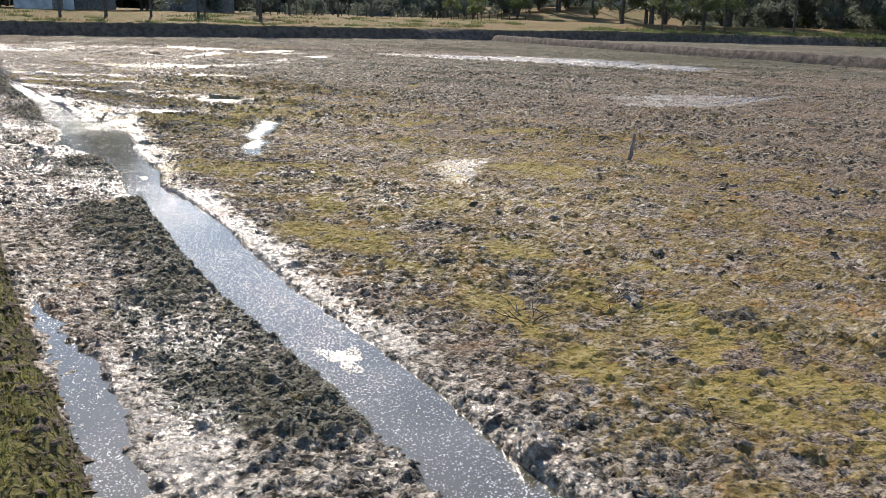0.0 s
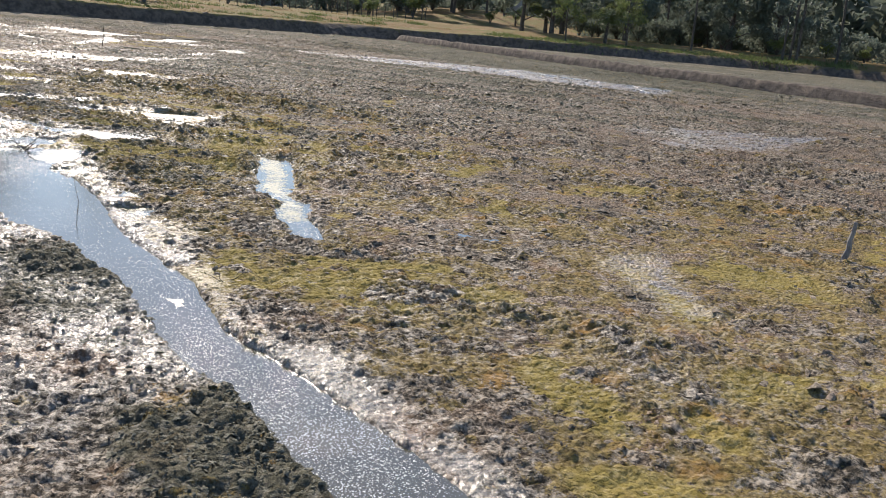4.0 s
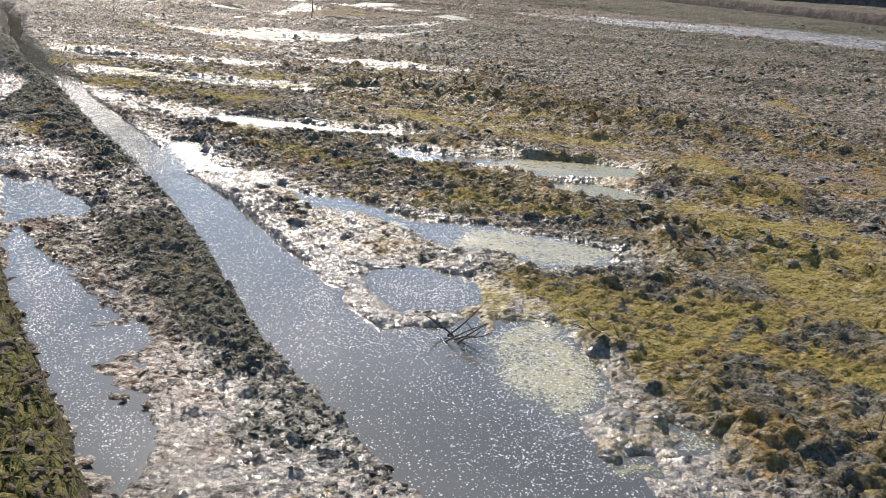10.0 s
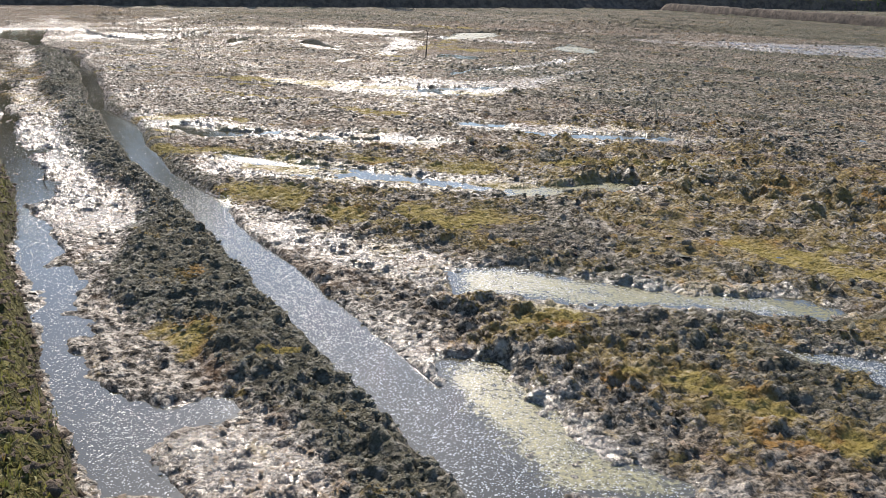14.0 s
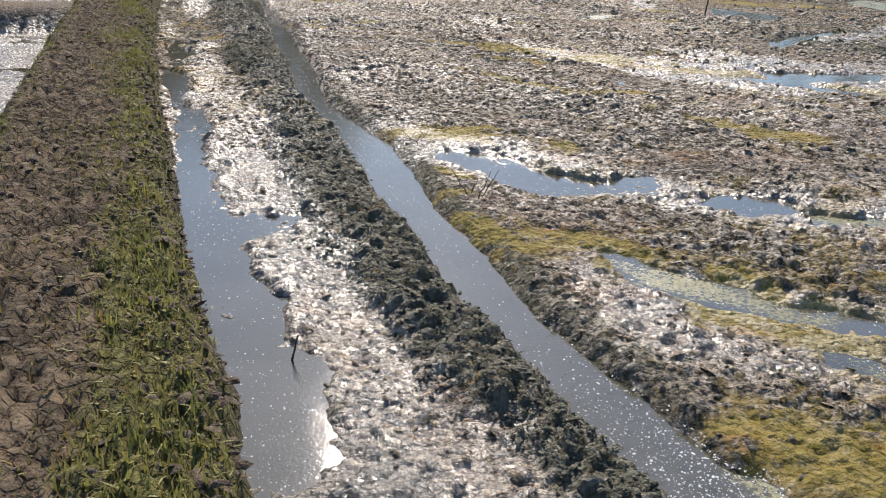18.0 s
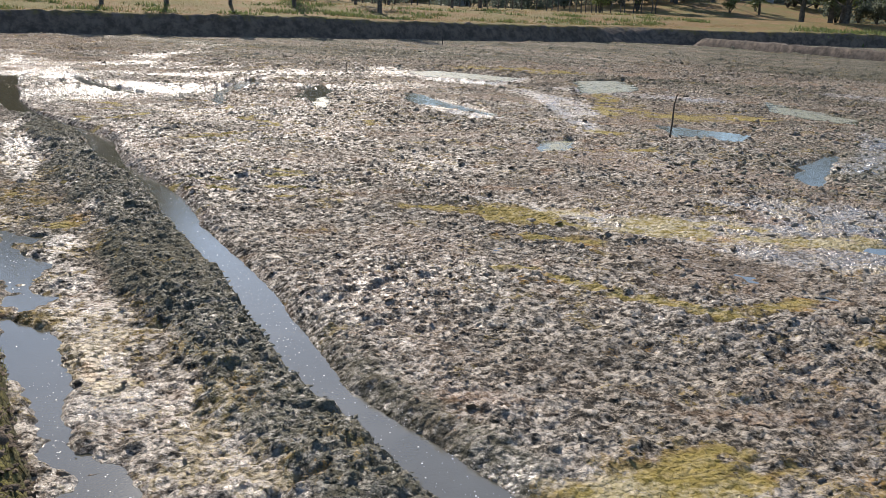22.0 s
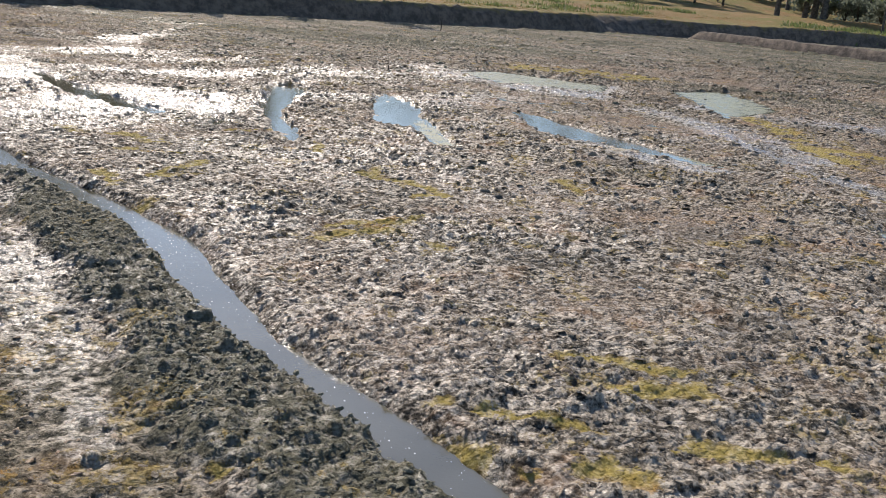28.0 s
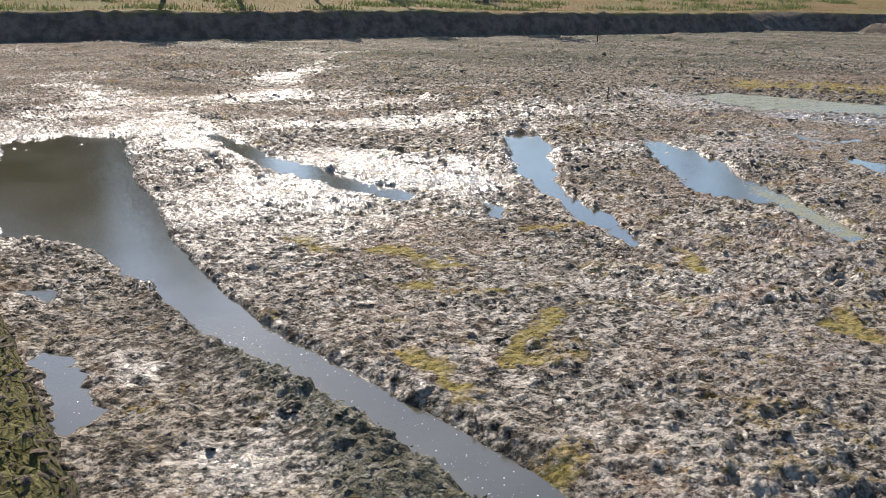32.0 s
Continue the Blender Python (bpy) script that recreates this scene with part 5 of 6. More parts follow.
place = np.stack([x, y, 0 * x, size, size, size * 0.7, rng.random(100000) * 6.28, 0 * x], -1)
scatter("bubbles", [(half, halff)], place, FOAM, "small white bubbles floating on the muddy water", "bubbles", True)


# rafts of foam on the channel
FOAM_RAFT = plain("foam_raft", (0.20, 0.195, 0.14), (0.40, 0.39, 0.31), 25, 0.35, 0.0, True, 0.5)
for fs, fr, wide, words in ((4.05, 1.86, 0.17, "raft of pale foam drifting on the channel"), (10.1, 1.97, 0.07, "small raft of yellowish foam")):
    count = int(7000 * wide)
    a, d = rng.random(count) * 6.283, rng.random(count) ** 0.6
    d = d * wide * (1 + 0.45 * np.sin(3 * a + fs) + 0.2 * np.sin(7 * a))
    x, y = xy(fs + d * np.cos(a), fr + 0.55 * d * np.sin(a))
    size = 0.003 + 0.006 * rng.random(count) ** 3
    scatter("foam", [(half, halff)], np.stack([x, y, 0 * x, size, size, size * 0.6, rng.random(count) * 6.28, 0 * x], -1), FOAM_RAFT, words, "foam", True)


# blades of grass
def blade_shape(bend):
    co = [(-1, 0, 0), (1, 0, 0), (-0.7, bend * 0.2, 0.5), (0.7, bend * 0.2, 0.5), (0, bend, 1.0), (0.02, bend, 1.0)]
    return np.array(co, float), np.array([[0, 1, 3, 2], [2, 3, 5, 4]])


blades = [blade_shape(b) for b in (0.1, 0.25, 0.45, 0.7)]


def blades_at(name, cs, cr, z0, tall, wide, mat, label, category="grass", lean=0.35):
    n = len(cs)
    x, y = xy(cs, cr)
    hgt = tall * (0.5 + 0.8 * rng.random(n))
    place = np.stack([x, y, z0, wide * (0.6 + 0.8 * rng.random(n)), hgt, hgt, rng.random(n) * 6.28, rng.normal(0, lean, n)], -1)
    return scatter(name, blades, place, mat, label, category)


n = 120000
cs = rng.random(n) * 46 - 4
edge = np.interp(cs, FOOT_S, FOOT_R)
cr = np.where(rng.random(n) < 0.85, edge - 0.24 + rng.normal(0, 0.22, n), rng.normal(-1.12, 0.1, n))
clump = fbm(cs / 0.55, cr / 0.4, 191)
ok = (clump > -0.16) & (cr < edge + 0.03) & (cr > -1.35)
cs, cr, clump = cs[ok], cr[ok], clump[ok]
tall = clump > 0.25
for some, high, wide, words in ((~tall, 0.032, 0.0040, "short green grass along the edge of the bund"), (tall, 0.060, 0.0046, "leafy tufts of green grass on the bund")):
    blades_at("grass", cs[some], cr[some], bund_top(cs[some], cr[some]) - 0.01, high, wide, BLADE, words, "grass", 1.1)
cs, cr = rng.random(5000) * 50 - 4, rng.normal(-0.3, 0.3, 5000)
ok = (cr < 0.1) & (cr > -1.3)
cs, cr = cs[ok], cr[ok]
blades_at("grass", cs, cr, bund_top(cs, cr) - 0.01, 0.06, 0.003, STRAW, "dry straw-coloured grass on the bund")

# grass and weeds on the land beyond the far bank
n = 26000
cs = 73.2 + 22 * rng.random(n) ** 1.7
cr = rng.random(n) * 62 - 6
ok = fbm(cs / 2.5, cr / 2.5, 195) > -0.15
cs, cr = cs[ok], cr[ok]
zz = land_height(cs[None, :], cr[None, :])[0][0]
blades_at("grass", cs, cr, zz - 0.02, 0.13, 0.010, STRAW, "dry yellow grass on the far land", "grass", 0.8)
n = 9000
cc, cd = 74.2 + 9 * rng.random(90) ** 1.3, rng.random(90) * 58 - 4
w = rng.integers(0, 90, n)
cs, cr = cc[w] + rng.normal(0, 0.35, n), cd[w] + rng.normal(0, 0.55, n)
zz = land_height(cs[None, :], cr[None, :])[0][0]
blades_at("weeds", cs, cr, zz - 0.02, 0.22, 0.035, LEAF_LIGHT, "low green weeds along the far bank", "weeds", 0.9)
n = 9000
cc, cd = 46 + 24 * rng.random(90), rng.random(90)
cd = np.interp(cc, [40, 56, 72], [84, 75, 50]) + 8 * cd
w = rng.integers(0, 90, n)
cs, cr = cc[w] + rng.normal(0, 0.7, n), cd[w] + rng.normal(0, 0.9, n)
zz = land_height(cs[None, :], cr[None, :])[0][0]
blades_at("weeds", cs, cr, zz - 0.02, 0.26, 0.05, LEAF_LIGHT, "bright green weeds under the trees", "weeds", 0.9)


# ---- sticks ----
def rod(bm, a, b, r0, r1, sides=6):
    a, b = Vector(a), Vector(b)
    q = (b - a).to_track_quat("Z", "Y")
    rings = []
    for p, rad in ((a, r0), (b, r1)):
        rings.append([bm.verts.new(p + q @ Vector((rad * math.cos(6.2832 * i / sides), rad * math.sin(6.2832 * i / sides), 0))) for i in range(sides)])
    for i in range(sides):
        bm.faces.new((rings[0][i], rings[0][(i + 1) % sides], rings[1][(i + 1) % sides], rings[1][i]))
    bm.faces.new(rings[1])


def bent(bm, pts, r0, r1, sides=6):
    for i in range(len(pts) - 1):
        f0, f1 = i / (len(pts) - 1), (i + 1) / (len(pts) - 1)
        rod(bm, pts[i], pts[i + 1], r0 + (r1 - r0) * f0, r0 + (r1 - r0) * f1, sides)


def stick(s, r, height, lean, turn, thick, mat, label, knots=5):
    bm = bmesh.new()
    rnd = random.Random(int(s * 100 + r))
    pts = [Vector((lean * f * height + rnd.uniform(-1, 1) * 0.02 * height * (f > 0), rnd.uniform(-1, 1) * 0.02 * height * (f > 0), -0.04 + f * (height + 0.04))) for f in [i / knots for i in range(knots + 1)]]
    bent(bm, pts, thick, thick * 0.55)
    ob = part("stick", bm, mat)
    ob.matrix_basis = at(s, r, 0, turn)
    return tagged(ob, label, "stick")


def twigs(s, r, spread, height, count, seed, label, mat=TWIG, thick=0.004):
    top = empty("dead_branch", at(s, r, 0.02), label, "branch")
    rnd = random.Random(seed)
    for i in range(count):
        bm = bmesh.new()
        a = rnd.uniform(0, 6.28)
        l = spread * rnd.uniform(0.5, 1)
        p, pts = Vector((rnd.uniform(-0.05, 0.05), rnd.uniform(-0.05, 0.05), -0.02)), []
        for k in range(5):
            pts.append(p.copy())
            p = p + Vector((math.cos(a) * l / 4, math.sin(a) * l / 4, height / 4 * rnd.uniform(0.3, 1.3)))
            a += rnd.uniform(-0.5, 0.5)
        bent(bm, pts, thick, thick * 0.4, 5)
        stem = part("twig", bm, mat, top)
        if rnd.random() < 0.7:
            bm = bmesh.new()
            q = pts[2]
            bent(bm, [q, q + Vector((rnd.uniform(-1, 1), rnd.uniform(-1, 1), rnd.uniform(0.2, 1))) * l * 0.4], thick * 0.6, thick * 0.3, 5)
            part("side_shoot", bm, mat, stem)
    return top


stick(37.1, 9.86, 0.72, 0.08, 40, 0.018, TWIG, "thin dark stake standing upright in the mud")
stick(27.2, 8.87, 0.36, -0.35, 30, 0.014, PALE_WOOD, "pale bleached stick leaning out of the mud")
stick(8.58, 8.14, 0.42, 0.12, 10, 0.034, BOARD, "short weathered stake in the mud")
stick(50.4, 10.5, 0.27, 0.05, 70, 0.013, TWIG, "short dark stake in the wet mud")
stick(65.4, 23.0, 0.62, 0.1, 70, 0.03, TWIG, "dark stake near the far bank")
stick(13.1, 2.21, 0.22, 0.2, 200, 0.003, TWIG, "thin reed standing in the pool")
stick(12.3, 1.95, 0.16, 0.1, 20, 0.003, TWIG, "thin reed standing in the channel")
stick(26.4, 0.42, 0.12, 0.35, 20, 0.006, TWIG, "short dark twig in the water beside the bund")
twigs(28.2, 1.95, 0.16, 0.24, 4, 1, "dead branched twig standing in the mud")
twigs(16.03, 2.40, 0.22, 0.14, 6, 2, "clump of dead twigs and mud in the pool", TWIG, 0.006)
twigs(29.6, 1.98, 0.2, 0.12, 3, 3, "thin dead twigs by the channel")
twigs(4.0, 3.15, 0.35, 0.15, 7, 4, "bare fallen branch on algae-covered mud", TWIG, 0.005)
twigs(3.9, 3.75, 0.30, 0.15, 6, 5, "bare fallen branch on algae-covered mud", TWIG, 0.005)
twigs(2.6, 3.2, 0.3, 0.08, 6, 6, "tangle of dead stems on the mud")
twigs(2.9, 4.3, 0.3, 0.1, 5, 7, "tangle of dead stems on the mud")
twigs(14.3, 3.55, 0.2, 0.14, 7, 8, "dead weed stems standing in the algae")
twigs(13.9, 3.9, 0.2, 0.13, 6, 9, "dead weed stems standing in the algae")
twigs(15.7, 3.2, 0.25, 0.12, 6, 10, "dead weed stems standing in the algae")
twigs(28.7, 0.45, 0.12, 0.13, 3, 11, "small dead twig in the wet mud")
twigs(18.74, 4.57, 0.22, 0.09, 2, 12, "pale bent stick lying on the clods", PALE_WOOD, 0.008)
twigs(10.3, 2.45, 0.25, 0.1, 5, 13, "dead stems beside the channel")


# ---- trees ----
def leaf_cloud(centres, radii, count, size, seed):
    """Many leaf sprays round the given clumps: quads of one mesh."""
    g = np.random.default_rng(seed)
    centres, radii = np.array(centres, float), np.array(radii, float)
    w = g.integers(0, len(centres), count)
    d = g.standard_normal((count, 3))
    d /= np.linalg.norm(d, axis=1)[:, None]
    c = centres[w] + d * (radii[w] * g.random(count) ** 0.45)[:, None] * np.array([1, 1, 0.8])
    u = g.standard_normal((count, 3))
    v = g.standard_normal((count, 3))
    u /= np.linalg.norm(u, axis=1)[:, None]
    v -= (v * u).sum(1)[:, None] * u
    v /= np.linalg.norm(v, axis=1)[:, None]
    l = size * (0.5 + g.random(count))[:, None]
    co = np.stack([c - u * l * 0.5, c - v * l * 0.22, c + u * l * 0.6, c + v * l * 0.22], 1).reshape(-1, 3)
    return co, np.arange(count * 4).reshape(-1, 4)


def tree(label, height, spread, trunk_r, seed, leaf=HAZY_LEAF, clear=0.3, count=1500, leaf_size=0.45):
    """A tree at the origin: tapered trunk with limbs, crown of leaf sprays."""
    rnd = random.Random(seed)
    top = empty("tree", Matrix(), label, "tree", "trees behind the field")
    bm = bmesh.new()
    pts, p = [], Vector((0, 0, -0.3))
    for i in range(7):
        pts.append(p.copy())
        p = p + Vector((rnd.uniform(-0.05, 0.05) * height / 7, rnd.uniform(-0.05, 0.05) * height / 7, height * 0.85 / 6))
    bent(bm, pts, trunk_r, trunk_r * 0.3, 8)
    centres, radii = [], []
    for i in range(9):
        f = clear + (1 - clear) * (i + rnd.random()) / 9
        base = Vector((0, 0, f * height * 0.85))
        a, out = rnd.uniform(0, 6.28), spread * (0.35 + 0.65 * rnd.random()) * (1.15 - 0.6 * f)
        tip = base + Vector((math.cos(a) * out, math.sin(a) * out, height * 0.08 + rnd.random() * height * 0.08))
        bent(bm, [base, base.lerp(tip, 0.5) + Vector((0, 0, 0.1)), tip], trunk_r * 0.35, trunk_r * 0.08, 5)
        for k in range(2):
            centres.append(tip + Vector((rnd.uniform(-1, 1), rnd.uniform(-1, 1), rnd.uniform(-0.4, 0.8))) * spread * 0.3)
            radii.append(spread * rnd.uniform(0.28, 0.5))
    part("trunk", bm, BARK, top)
    co, fa = leaf_cloud([c[:] for c in centres], radii, count, leaf_size, seed)
    crown = new("crown", mesh_from("crown", co, fa, leaf))
    crown.parent = top
    return top


def palm(label, height, seed, fronds=16, length=2.6, trunk_r=0.16):
    rnd = random.Random(seed)
    top = empty("palm_tree", Matrix(), label, "palm tree", "trees behind the field")
    bm = bmesh.new()
    pts = [Vector((0.06 * height * (i / 6) ** 2, 0, -0.2 + (height + 0.2) * i / 6)) for i in range(7)]
    bent(bm, pts, trunk_r, trunk_r * 0.7, 8)
    part("trunk", bm, BARK, top)
    co, fa = [], []
    for k in range(fronds):
        a, lift = 6.283 * k / fronds + rnd.uniform(-0.2, 0.2), rnd.uniform(-0.1, 1.1)
        p, d = Vector(pts[-1]), Vector((math.cos(a) * math.cos(lift), math.sin(a) * math.cos(lift), math.sin(lift)))
        side = Vector((-math.sin(a), math.cos(a), 0))
        for i in range(9):
            q = p + d * length / 9
            w = length * 0.26 * math.sin(0.35 + 2.6 * (i + 0.5) / 9)
            for sgn in (-1, 1):
                n0 = len(co)
                droop = Vector((0, 0, -0.5 * w))
                co += [p[:], p.lerp(q, 0.45)[:], (p.lerp(q, 0.6) + side * sgn * w + droop)[:], (p.lerp(q, 0.35) + side * sgn * w * 0.95 + droop)[:]]
                fa.append((n0, n0 + 1, n0 + 2, n0 + 3))
            p = q
            d = (d + Vector((0, 0, -0.13))).normalized()
    crown = new("crown", mesh_from("crown", np.array(co), np.array(fa), LEAF_LIGHT))
    crown.parent = top
    return top


def shrub(label, height, spread, seed, leaf=LEAF_LIGHT, count=700, size=0.22):
    rnd = random.Random(seed)
    top = empty("shrub", Matrix(), label, "shrub", "shrubs behind the field")
    bm = bmesh.new()
    centres, radii = [], []
    for i in range(7):
        a = rnd.uniform(0, 6.28)
        tip = Vector((math.cos(a) * spread * rnd.uniform(0.1, 0.7), math.sin(a) * spread * rnd.uniform(0.1, 0.7), height * rnd.uniform(0.35, 0.85)))
        bent(bm, [Vector((0, 0, -0.1)), tip * 0.5 + Vector((0, 0, 0.1)), tip], 0.05, 0.012, 5)
        centres.append(tip)
        radii.append(spread * rnd.uniform(0.35, 0.55))
    part("stem", bm, BARK, top)
    co, fa = leaf_cloud([c[:] for c in centres], radii, count, size, seed)
    crown = new("crown", mesh_from("crown", co, fa, leaf))
    crown.parent = top
    return top


def stand(kinds, spots, seed):
    """Sets the first use of each kind in place and copies it to the other spots."""
    rnd = random.Random(seed)
    used = set()
    for i, (kind, s, r, size) in enumerate(spots):
        x, y = xy(s, r)
        m = Matrix.LocRotScale((x, y, land_z(s, r) - 0.05), Euler((0, 0, rnd.uniform(0, 6.28))), None)
        ob = kinds[kind]
        if kind in used:
            ob = copy_thing(ob, m)
        else:
            used.add(kind)
            ob.matrix_basis = m
        ob.scale = (size, size, size * rnd.uniform(0.92, 1.1))


KINDS = {
    "dark": tree("broad dark-green tree with dense hanging crown", 12, 4.2, 0.35, 11, HAZY_LEAF, 0.08, 2600, 0.6),
    "tall": tree("tall slender tree with thin grey trunk", 18, 3.2, 0.22, 12, HAZY_LEAF, 0.4, 1500, 0.5),
    "tall_b": tree("tall tree with sparse dark crown", 20, 3.8, 0.26, 13, HAZY_LEAF, 0.35, 1700, 0.55),
    "mid": tree("medium leafy tree behind the field", 9, 3.0, 0.2, 14, HAZY_LEAF, 0.25, 1500, 0.42),
    "light": tree("light green young tree", 6, 1.9, 0.12, 15, LEAF_LIGHT, 0.3, 1100, 0.3),
    "thin": tree("thin bare-stemmed young tree", 8, 1.6, 0.17, 16, HAZY_LEAF, 0.55, 500, 0.35),
    "palm": palm("tall coconut palm with drooping fronds", 11, 17, 18, 3.4),
    "low_palm": palm("low palm with spiky fronds", 1.8, 18, 18, 2.4, 0.18),
    "bush": shrub("round light-green bush on dry grass", 2.2, 1.3, 19),
    "dark_bush": shrub("green undergrowth bush beneath the trees", 2.6, 2.0, 20, HAZY_LEAF, 900, 0.3),
}
SPOTS = [("bush", 102, 72, 1.7), ("bush", 95, 60, 1.2), ("low_palm", 79, 75, 1.5), ("low_palm", 66, 71, 1.2), ("dark", 76, 73, 0.9), ("dark", 80, 72, 0.8), ("dark", 81, 80, 1.0), ("dark", 70, 79, 0.85), ("dark", 74, 84, 1.0),
         ("light", 100, 64, 0.8), ("light", 92, 55, 0.6), ("thin", 79, 9, 0.8), ("thin", 80, 12.8, 0.9), ("thin", 79.5, 16.5, 0.75), ("thin", 80, 20.8, 0.85), ("thin", 78.6, 26.2, 0.95), ("thin", 86, 23, 0.8),
         ("thin", 88, 29, 0.9), ("thin", 92, 34, 0.9), ("thin", 90, 39, 0.8), ("thin", 96, 46, 1.0), ("light", 67, 66, 0.9), ("light", 63, 71, 1.0), ("palm", 74, 92, 0.9), ("palm", 60, 78, 0.8), ("palm", 52, 84, 0.85)]
rnd = random.Random(7)
for i in range(26):                                   # tall belt ahead of the path
    SPOTS.append((rnd.choice(("tall", "tall_b", "tall", "mid")), 112 + rnd.uniform(0, 16), -24 + i * 2.7 + rnd.uniform(-1, 1), rnd.uniform(0.85, 1.08)))
for i in range(26):                                   # wood behind the white house and to the right
    SPOTS.append((rnd.choice(("tall", "mid", "dark", "tall_b", "mid", "palm")), 128 - i * 2.0 + rnd.uniform(-5, 5), 60 + i * 2.6 + rnd.uniform(-4, 10), rnd.uniform(0.8, 1.25)))
for i in range(22):
    SPOTS.append((rnd.choice(("tall", "mid", "light", "palm", "tall_b", "dark")), 64 - i * 2.7 + rnd.uniform(-1, 1), 84 + rnd.uniform(-2, 10), rnd.uniform(0.7, 1.1)))
for i in range(30):
    SPOTS.append(("dark_bush", 112 + rnd.uniform(-4, 8), -20 + i * 4.2 + rnd.uniform(-1, 1), rnd.uniform(0.7, 1.5)))
for i in range(18):
    SPOTS.append((rnd.choice(("dark_bush", "bush")), 68 - i * 3.2, 88 + rnd.uniform(-2, 6), rnd.uniform(0.6, 1.2)))
for i in range(26):
    SPOTS.append(("dark_bush", 84 - i * 1.6, 84 + i * 0.8 + rnd.uniform(-3, 3), rnd.uniform(0.9, 1.5)))
for i in range(24):
    SPOTS.append(("dark_bush", 122 - i * 1.1 + rnd.uniform(-2, 6), 56 + i * 2.6 + rnd.uniform(-1, 1), rnd.uniform(1.0, 1.8)))
for i in range(16):                                   # dense old trees behind the dark houses
    SPOTS.append(("dark", 118 + rnd.uniform(0, 6), -42 + i * 4.0 + rnd.uniform(-1, 1), rnd.uniform(1.4, 1.7)))
def hides_house(s, r):
    """Stands in the clearing before the white house."""
    f = min(max(((s - 66) * 38 + (r - 48) * 46) / (38 * 38 + 46 * 46), 0), 1.1)
    return math.hypot(s - 66 - 38 * f, r - 48 - 46 * f) < 3.2 and s > 90


SPOTS = [p for p in SPOTS if not hides_house(p[1], p[2])] + [("bush", 97, 82, 0.9), ("low_palm", 96, 86, 0.9), ("thin", 104, 91, 1.0), ("bush", 99, 89, 0.8)]
stand(KINDS, SPOTS, 3)

# thickets under the trees
g = np.random.default_rng(6)
for rows, words in ((((104, 20), (112, 60), (116, 84), (118, 96)), "tangled dark undergrowth behind the grassland"), (((82, 90), (74, 88), (56, 90), (30, 94)), "tangled dark undergrowth beside the field")):
    cen, rad = [], []
    for i in range(150):
        f = g.random() * 3
        k = min(int(f), 2)
        s0, r0 = (rows[k][j] + (rows[k + 1][j] - rows[k][j]) * (f - k) for j in (0, 1))
        s0, r0 = s0 + g.normal(0, 2.0) + 3, r0 + g.normal(0, 1.5) + 3
        cen.append((*xy(s0, r0), land_z(s0, r0) + 1.6 * g.random() ** 1.5))
        rad.append(0.6 + 1.1 * g.random())
    co, fa = leaf_cloud(cen, rad, 14000, 0.34, 5)
    tagged(new("undergrowth", mesh_from("undergrowth", co, fa, HAZY_LEAF)), words, "undergrowth", kind="stuff")

# far woods that close the view
g = np.random.default_rng(8)
cen, rad = [], []
for i in range(760):
    a = g.random()
    s0, r0 = (150 + 25 * g.random(), -110 + 300 * a) if i % 3 else (150 - 220 * a, 130 + 35 * g.random())
    cen.append((*xy(s0, r0), 0.5 + 15 * g.random()))
    rad.append(2.5 + 3 * g.random())
co, fa = leaf_cloud(cen, rad, 45000, 3.0, 9)
woods = new("far_woods", mesh_from("far_woods", co, fa, HAZY_LEAF))
tagged(woods, "dense dark green woods far behind the field", "woods", kind="stuff")


# ---- houses and fence ----
def box(bm, x0, y0, z0, x1, y1, z1):
    v = [bm.verts.new(p) for p in ((x0, y0, z0), (x1, y0, z0), (x1, y1, z0), (x0, y1, z0), (x0, y0, z1), (x1, y0, z1), (x1, y1, z1), (x0, y1, z1))]
    for f in ((0, 3, 2, 1), (4, 5, 6, 7), (0, 1, 5, 4), (1, 2, 6, 5), (2, 3, 7, 6), (3, 0, 4, 7)):
        bm.faces.new([v[i] for i in f])


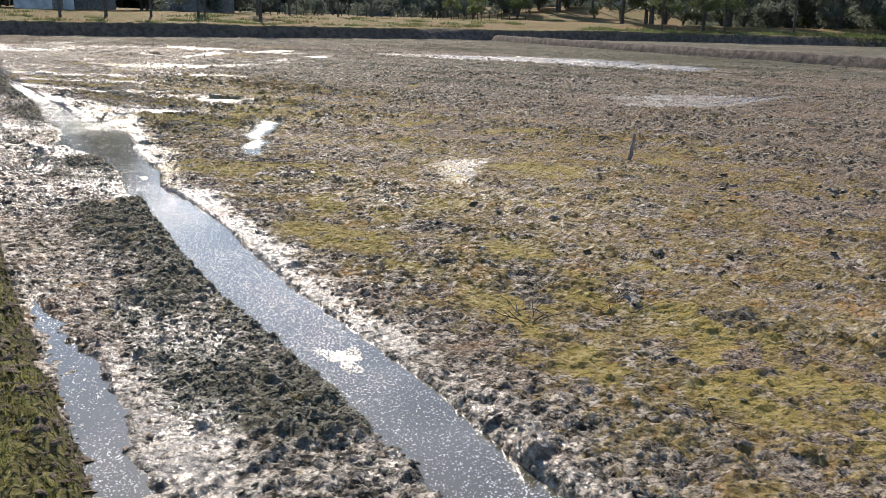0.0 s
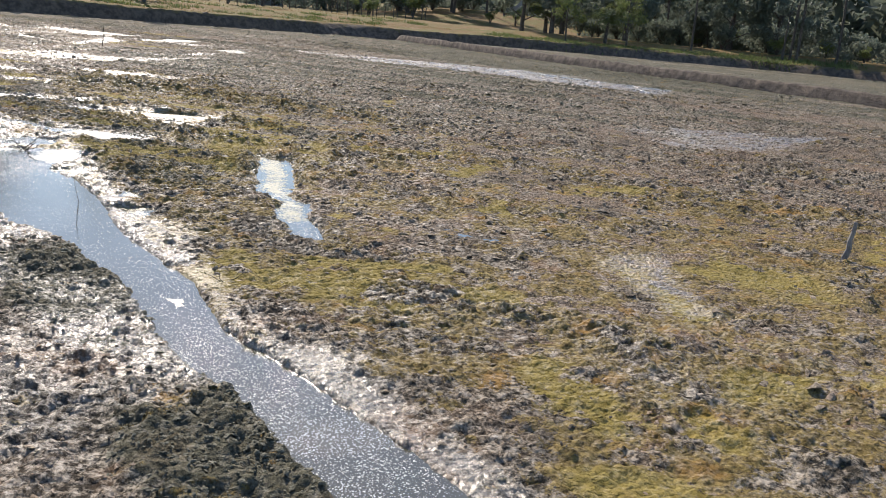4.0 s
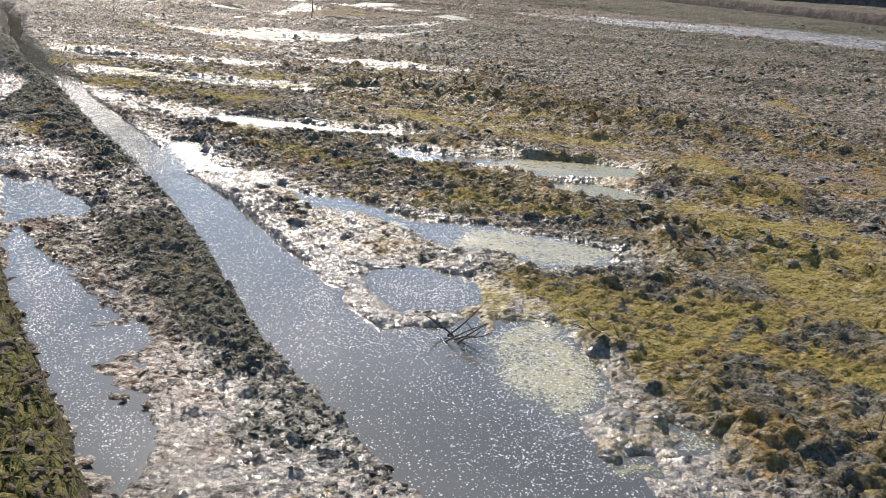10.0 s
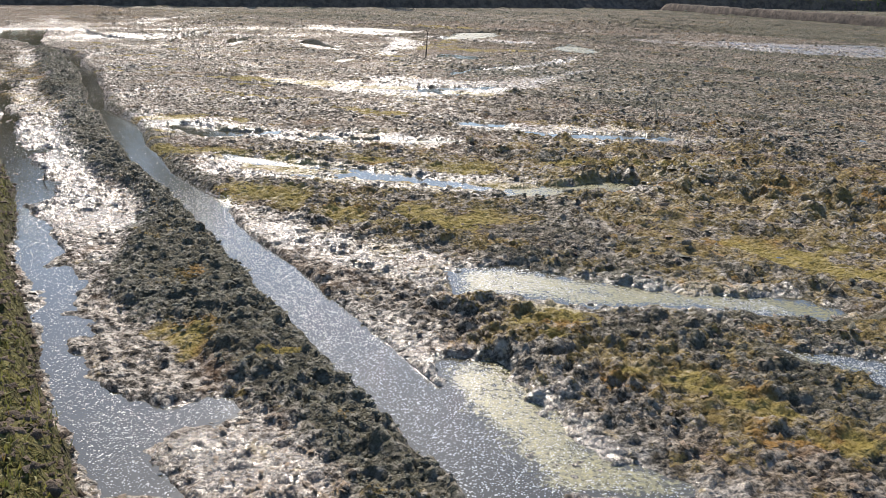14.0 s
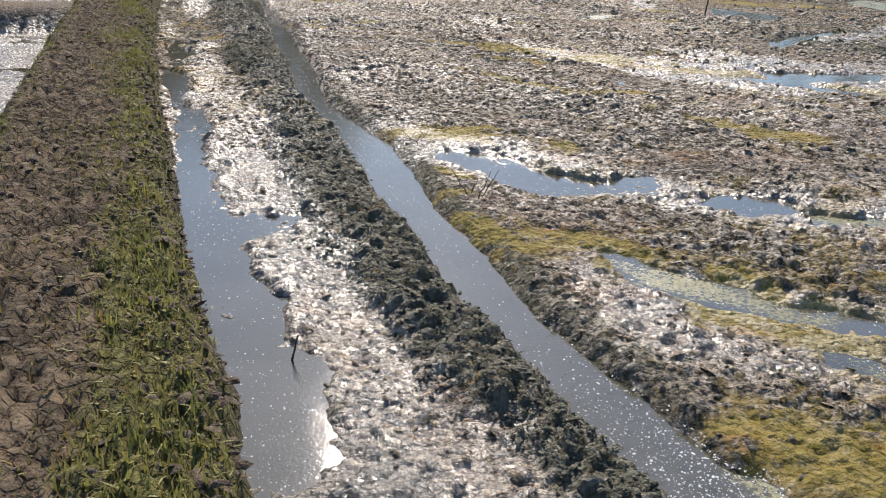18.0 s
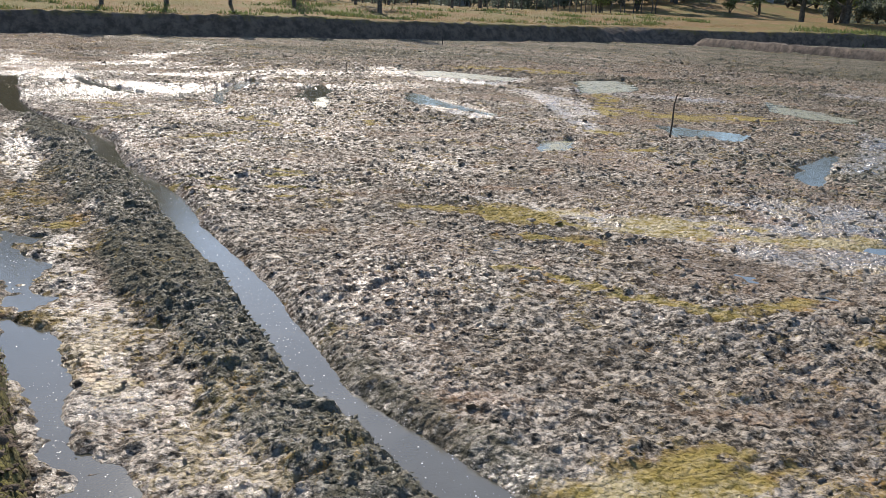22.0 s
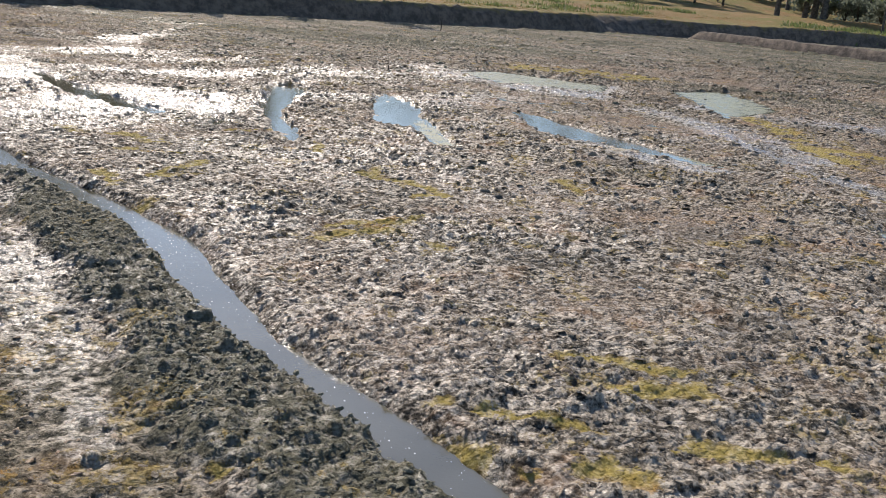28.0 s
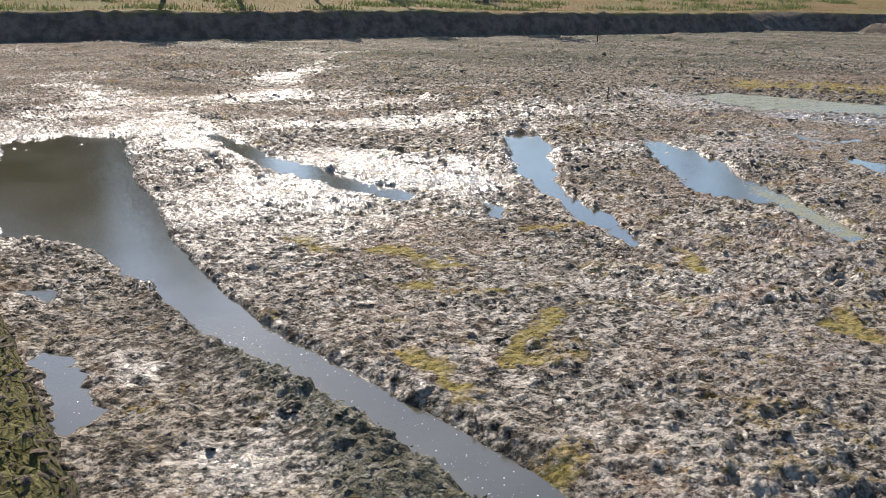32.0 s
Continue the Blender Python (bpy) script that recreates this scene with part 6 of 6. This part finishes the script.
def house(s, r, width, depth, tall, wall_mat, roof_mat, label, openings, rise=1.6, turn=0.0):
    """A house whose front looks down the field. openings: x, z, width, height, is a door."""
    top = empty("house", at(s, r, land_z(s, r) - 0.1, HEAD + turn), label, "house")
    def wall(*corners):
        bm = bmesh.new()
        box(bm, *corners)
        part("wall", bm, wall_mat, top)

    xs = sorted({-width / 2, width / 2, *[o[0] - o[2] / 2 for o in openings], *[o[0] + o[2] / 2 for o in openings]})
    for a, b in zip(xs[:-1], xs[1:]):                 # front wall in bays, with true openings
        hole = [o for o in openings if o[0] - o[2] / 2 - 1e-6 <= a and b <= o[0] + o[2] / 2 + 1e-6]
        if hole:
            o = hole[0]
            if o[1] > 0.05:
                wall(a, 0, 0, b, 0.2, o[1])
            wall(a, 0, o[1] + o[3], b, 0.2, tall)
        else:
            wall(a, 0, 0, b, 0.2, tall)
    wall(-width / 2, 0.2, 0, -width / 2 + 0.2, depth, tall)
    wall(width / 2 - 0.2, 0.2, 0, width / 2, depth, tall)
    wall(-width / 2 + 0.2, depth - 0.2, 0, width / 2 - 0.2, depth, tall)
    for sx in (-1, 1):
        bm = bmesh.new()
        x0, x1 = sorted((sx * width / 2, sx * (width / 2 - 0.2)))
        v = [bm.verts.new(p) for p in ((x0, 0, tall), (x0, depth, tall), (x0, depth / 2, tall + rise), (x1, 0, tall), (x1, depth, tall), (x1, depth / 2, tall + rise))]
        for f in ((0, 2, 1), (3, 4, 5), (0, 3, 5, 2), (1, 2, 5, 4)):
            bm.faces.new([v[i] for i in f])
        part("gable", bm, wall_mat, top)
    for sy in (0, 1):                                 # two roof slopes with an overhang
        bm = bmesh.new()
        y0, z0 = (-0.7, tall - 0.45) if sy == 0 else (depth + 0.7, tall - 0.45)
        e = width / 2 + 0.5
        lo = [(-e, y0, z0), (e, y0, z0), (e, depth / 2, tall + rise + 0.12), (-e, depth / 2, tall + rise + 0.12)]
        v = [bm.verts.new(p) for p in lo] + [bm.verts.new((p[0], p[1], p[2] + 0.1)) for p in lo]
        for f in ((0, 3, 2, 1), (4, 5, 6, 7), (0, 1, 5, 4), (1, 2, 6, 5), (2, 3, 7, 6), (3, 0, 4, 7)):
            bm.faces.new([v[i] for i in f])
        part("roof", bm, roof_mat, top)
    for x, z0, w, h, door in openings:
        bm = bmesh.new()
        box(bm, x - w / 2, 0.1, z0, x + w / 2, 0.15, z0 + h)
        leaf = part("door" if door else "window", bm, BOARD if door else GLASSY, top)
        if not door:
            for q in ((x - w / 2 - 0.06, z0 - 0.06, x + w / 2 + 0.06, z0), (x - w / 2 - 0.06, z0 + h, x + w / 2 + 0.06, z0 + h + 0.06), (x - 0.03, z0, x + 0.03, z0 + h)):
                bm = bmesh.new()
                box(bm, q[0], -0.03, q[1], q[2], 0.09, q[3])
                part("frame", bm, wall_mat, leaf)
    return top


house(112, 103, 7.5, 6, 3.3, WHITEWASH, ROOF, "whitewashed house with brown roof among trees", [(-2.8, 1.2, 1.2, 1.4, False), (0, 0, 1.2, 2.3, True), (2.8, 1.2, 1.3, 1.4, False)], 2.0, -45)
house(109, 28.5, 8.5, 6, 3.2, BOARD, TIN, "dark weathered wooden house under trees", [(-2, 1.0, 1.2, 1.2, False), (1.5, 0, 1.1, 2.1, True)], 1.6, -8)
house(110, 16.5, 4.5, 4, 2.6, BOARD, ROOF, "small dark wooden shed", [(0.6, 0, 1.0, 2.0, True)], 1.1, -5)
house(105, 10.5, 6, 5, 2.8, WHITEWASH, TIN, "small pale house with grey roof", [(-1.5, 1.0, 1.2, 1.2, False), (1.3, 0, 1.1, 2.1, True)], 1.3, -3)
house(125, 62, 3.6, 5, 3.2, WHITEWASH, TIN, "distant pale house between tree trunks", [(0, 1.2, 1.4, 1.4, False)], 1.3, -20)
house(38, 90, 7, 6, 2.8, ROOF, ROOF, "brown brick house under trees", [(-1.5, 1.0, 1.3, 1.2, False), (1.5, 0, 1.1, 2.1, True)], 1.4, -70)

fence = empty("fence", at(0, 0), "old fence of thin crooked wooden posts", "fence")
rnd = random.Random(21)
for i in range(34):
    s0, r0 = 99 + rnd.uniform(-0.4, 0.4), 34 + i * 1.15 + rnd.uniform(-0.3, 0.3)
    x, y = xy(s0, r0)
    z0 = land_z(s0, r0)
    bm = bmesh.new()
    bent(bm, [(x, y, z0 - 0.2), (x + rnd.uniform(-0.08, 0.08), y, z0 + 0.8), (x + rnd.uniform(-0.15, 0.15), y + rnd.uniform(-0.1, 0.1), z0 + rnd.uniform(1.3, 1.9))], 0.07, 0.05, 6)
    part("post", bm, BARK, fence)
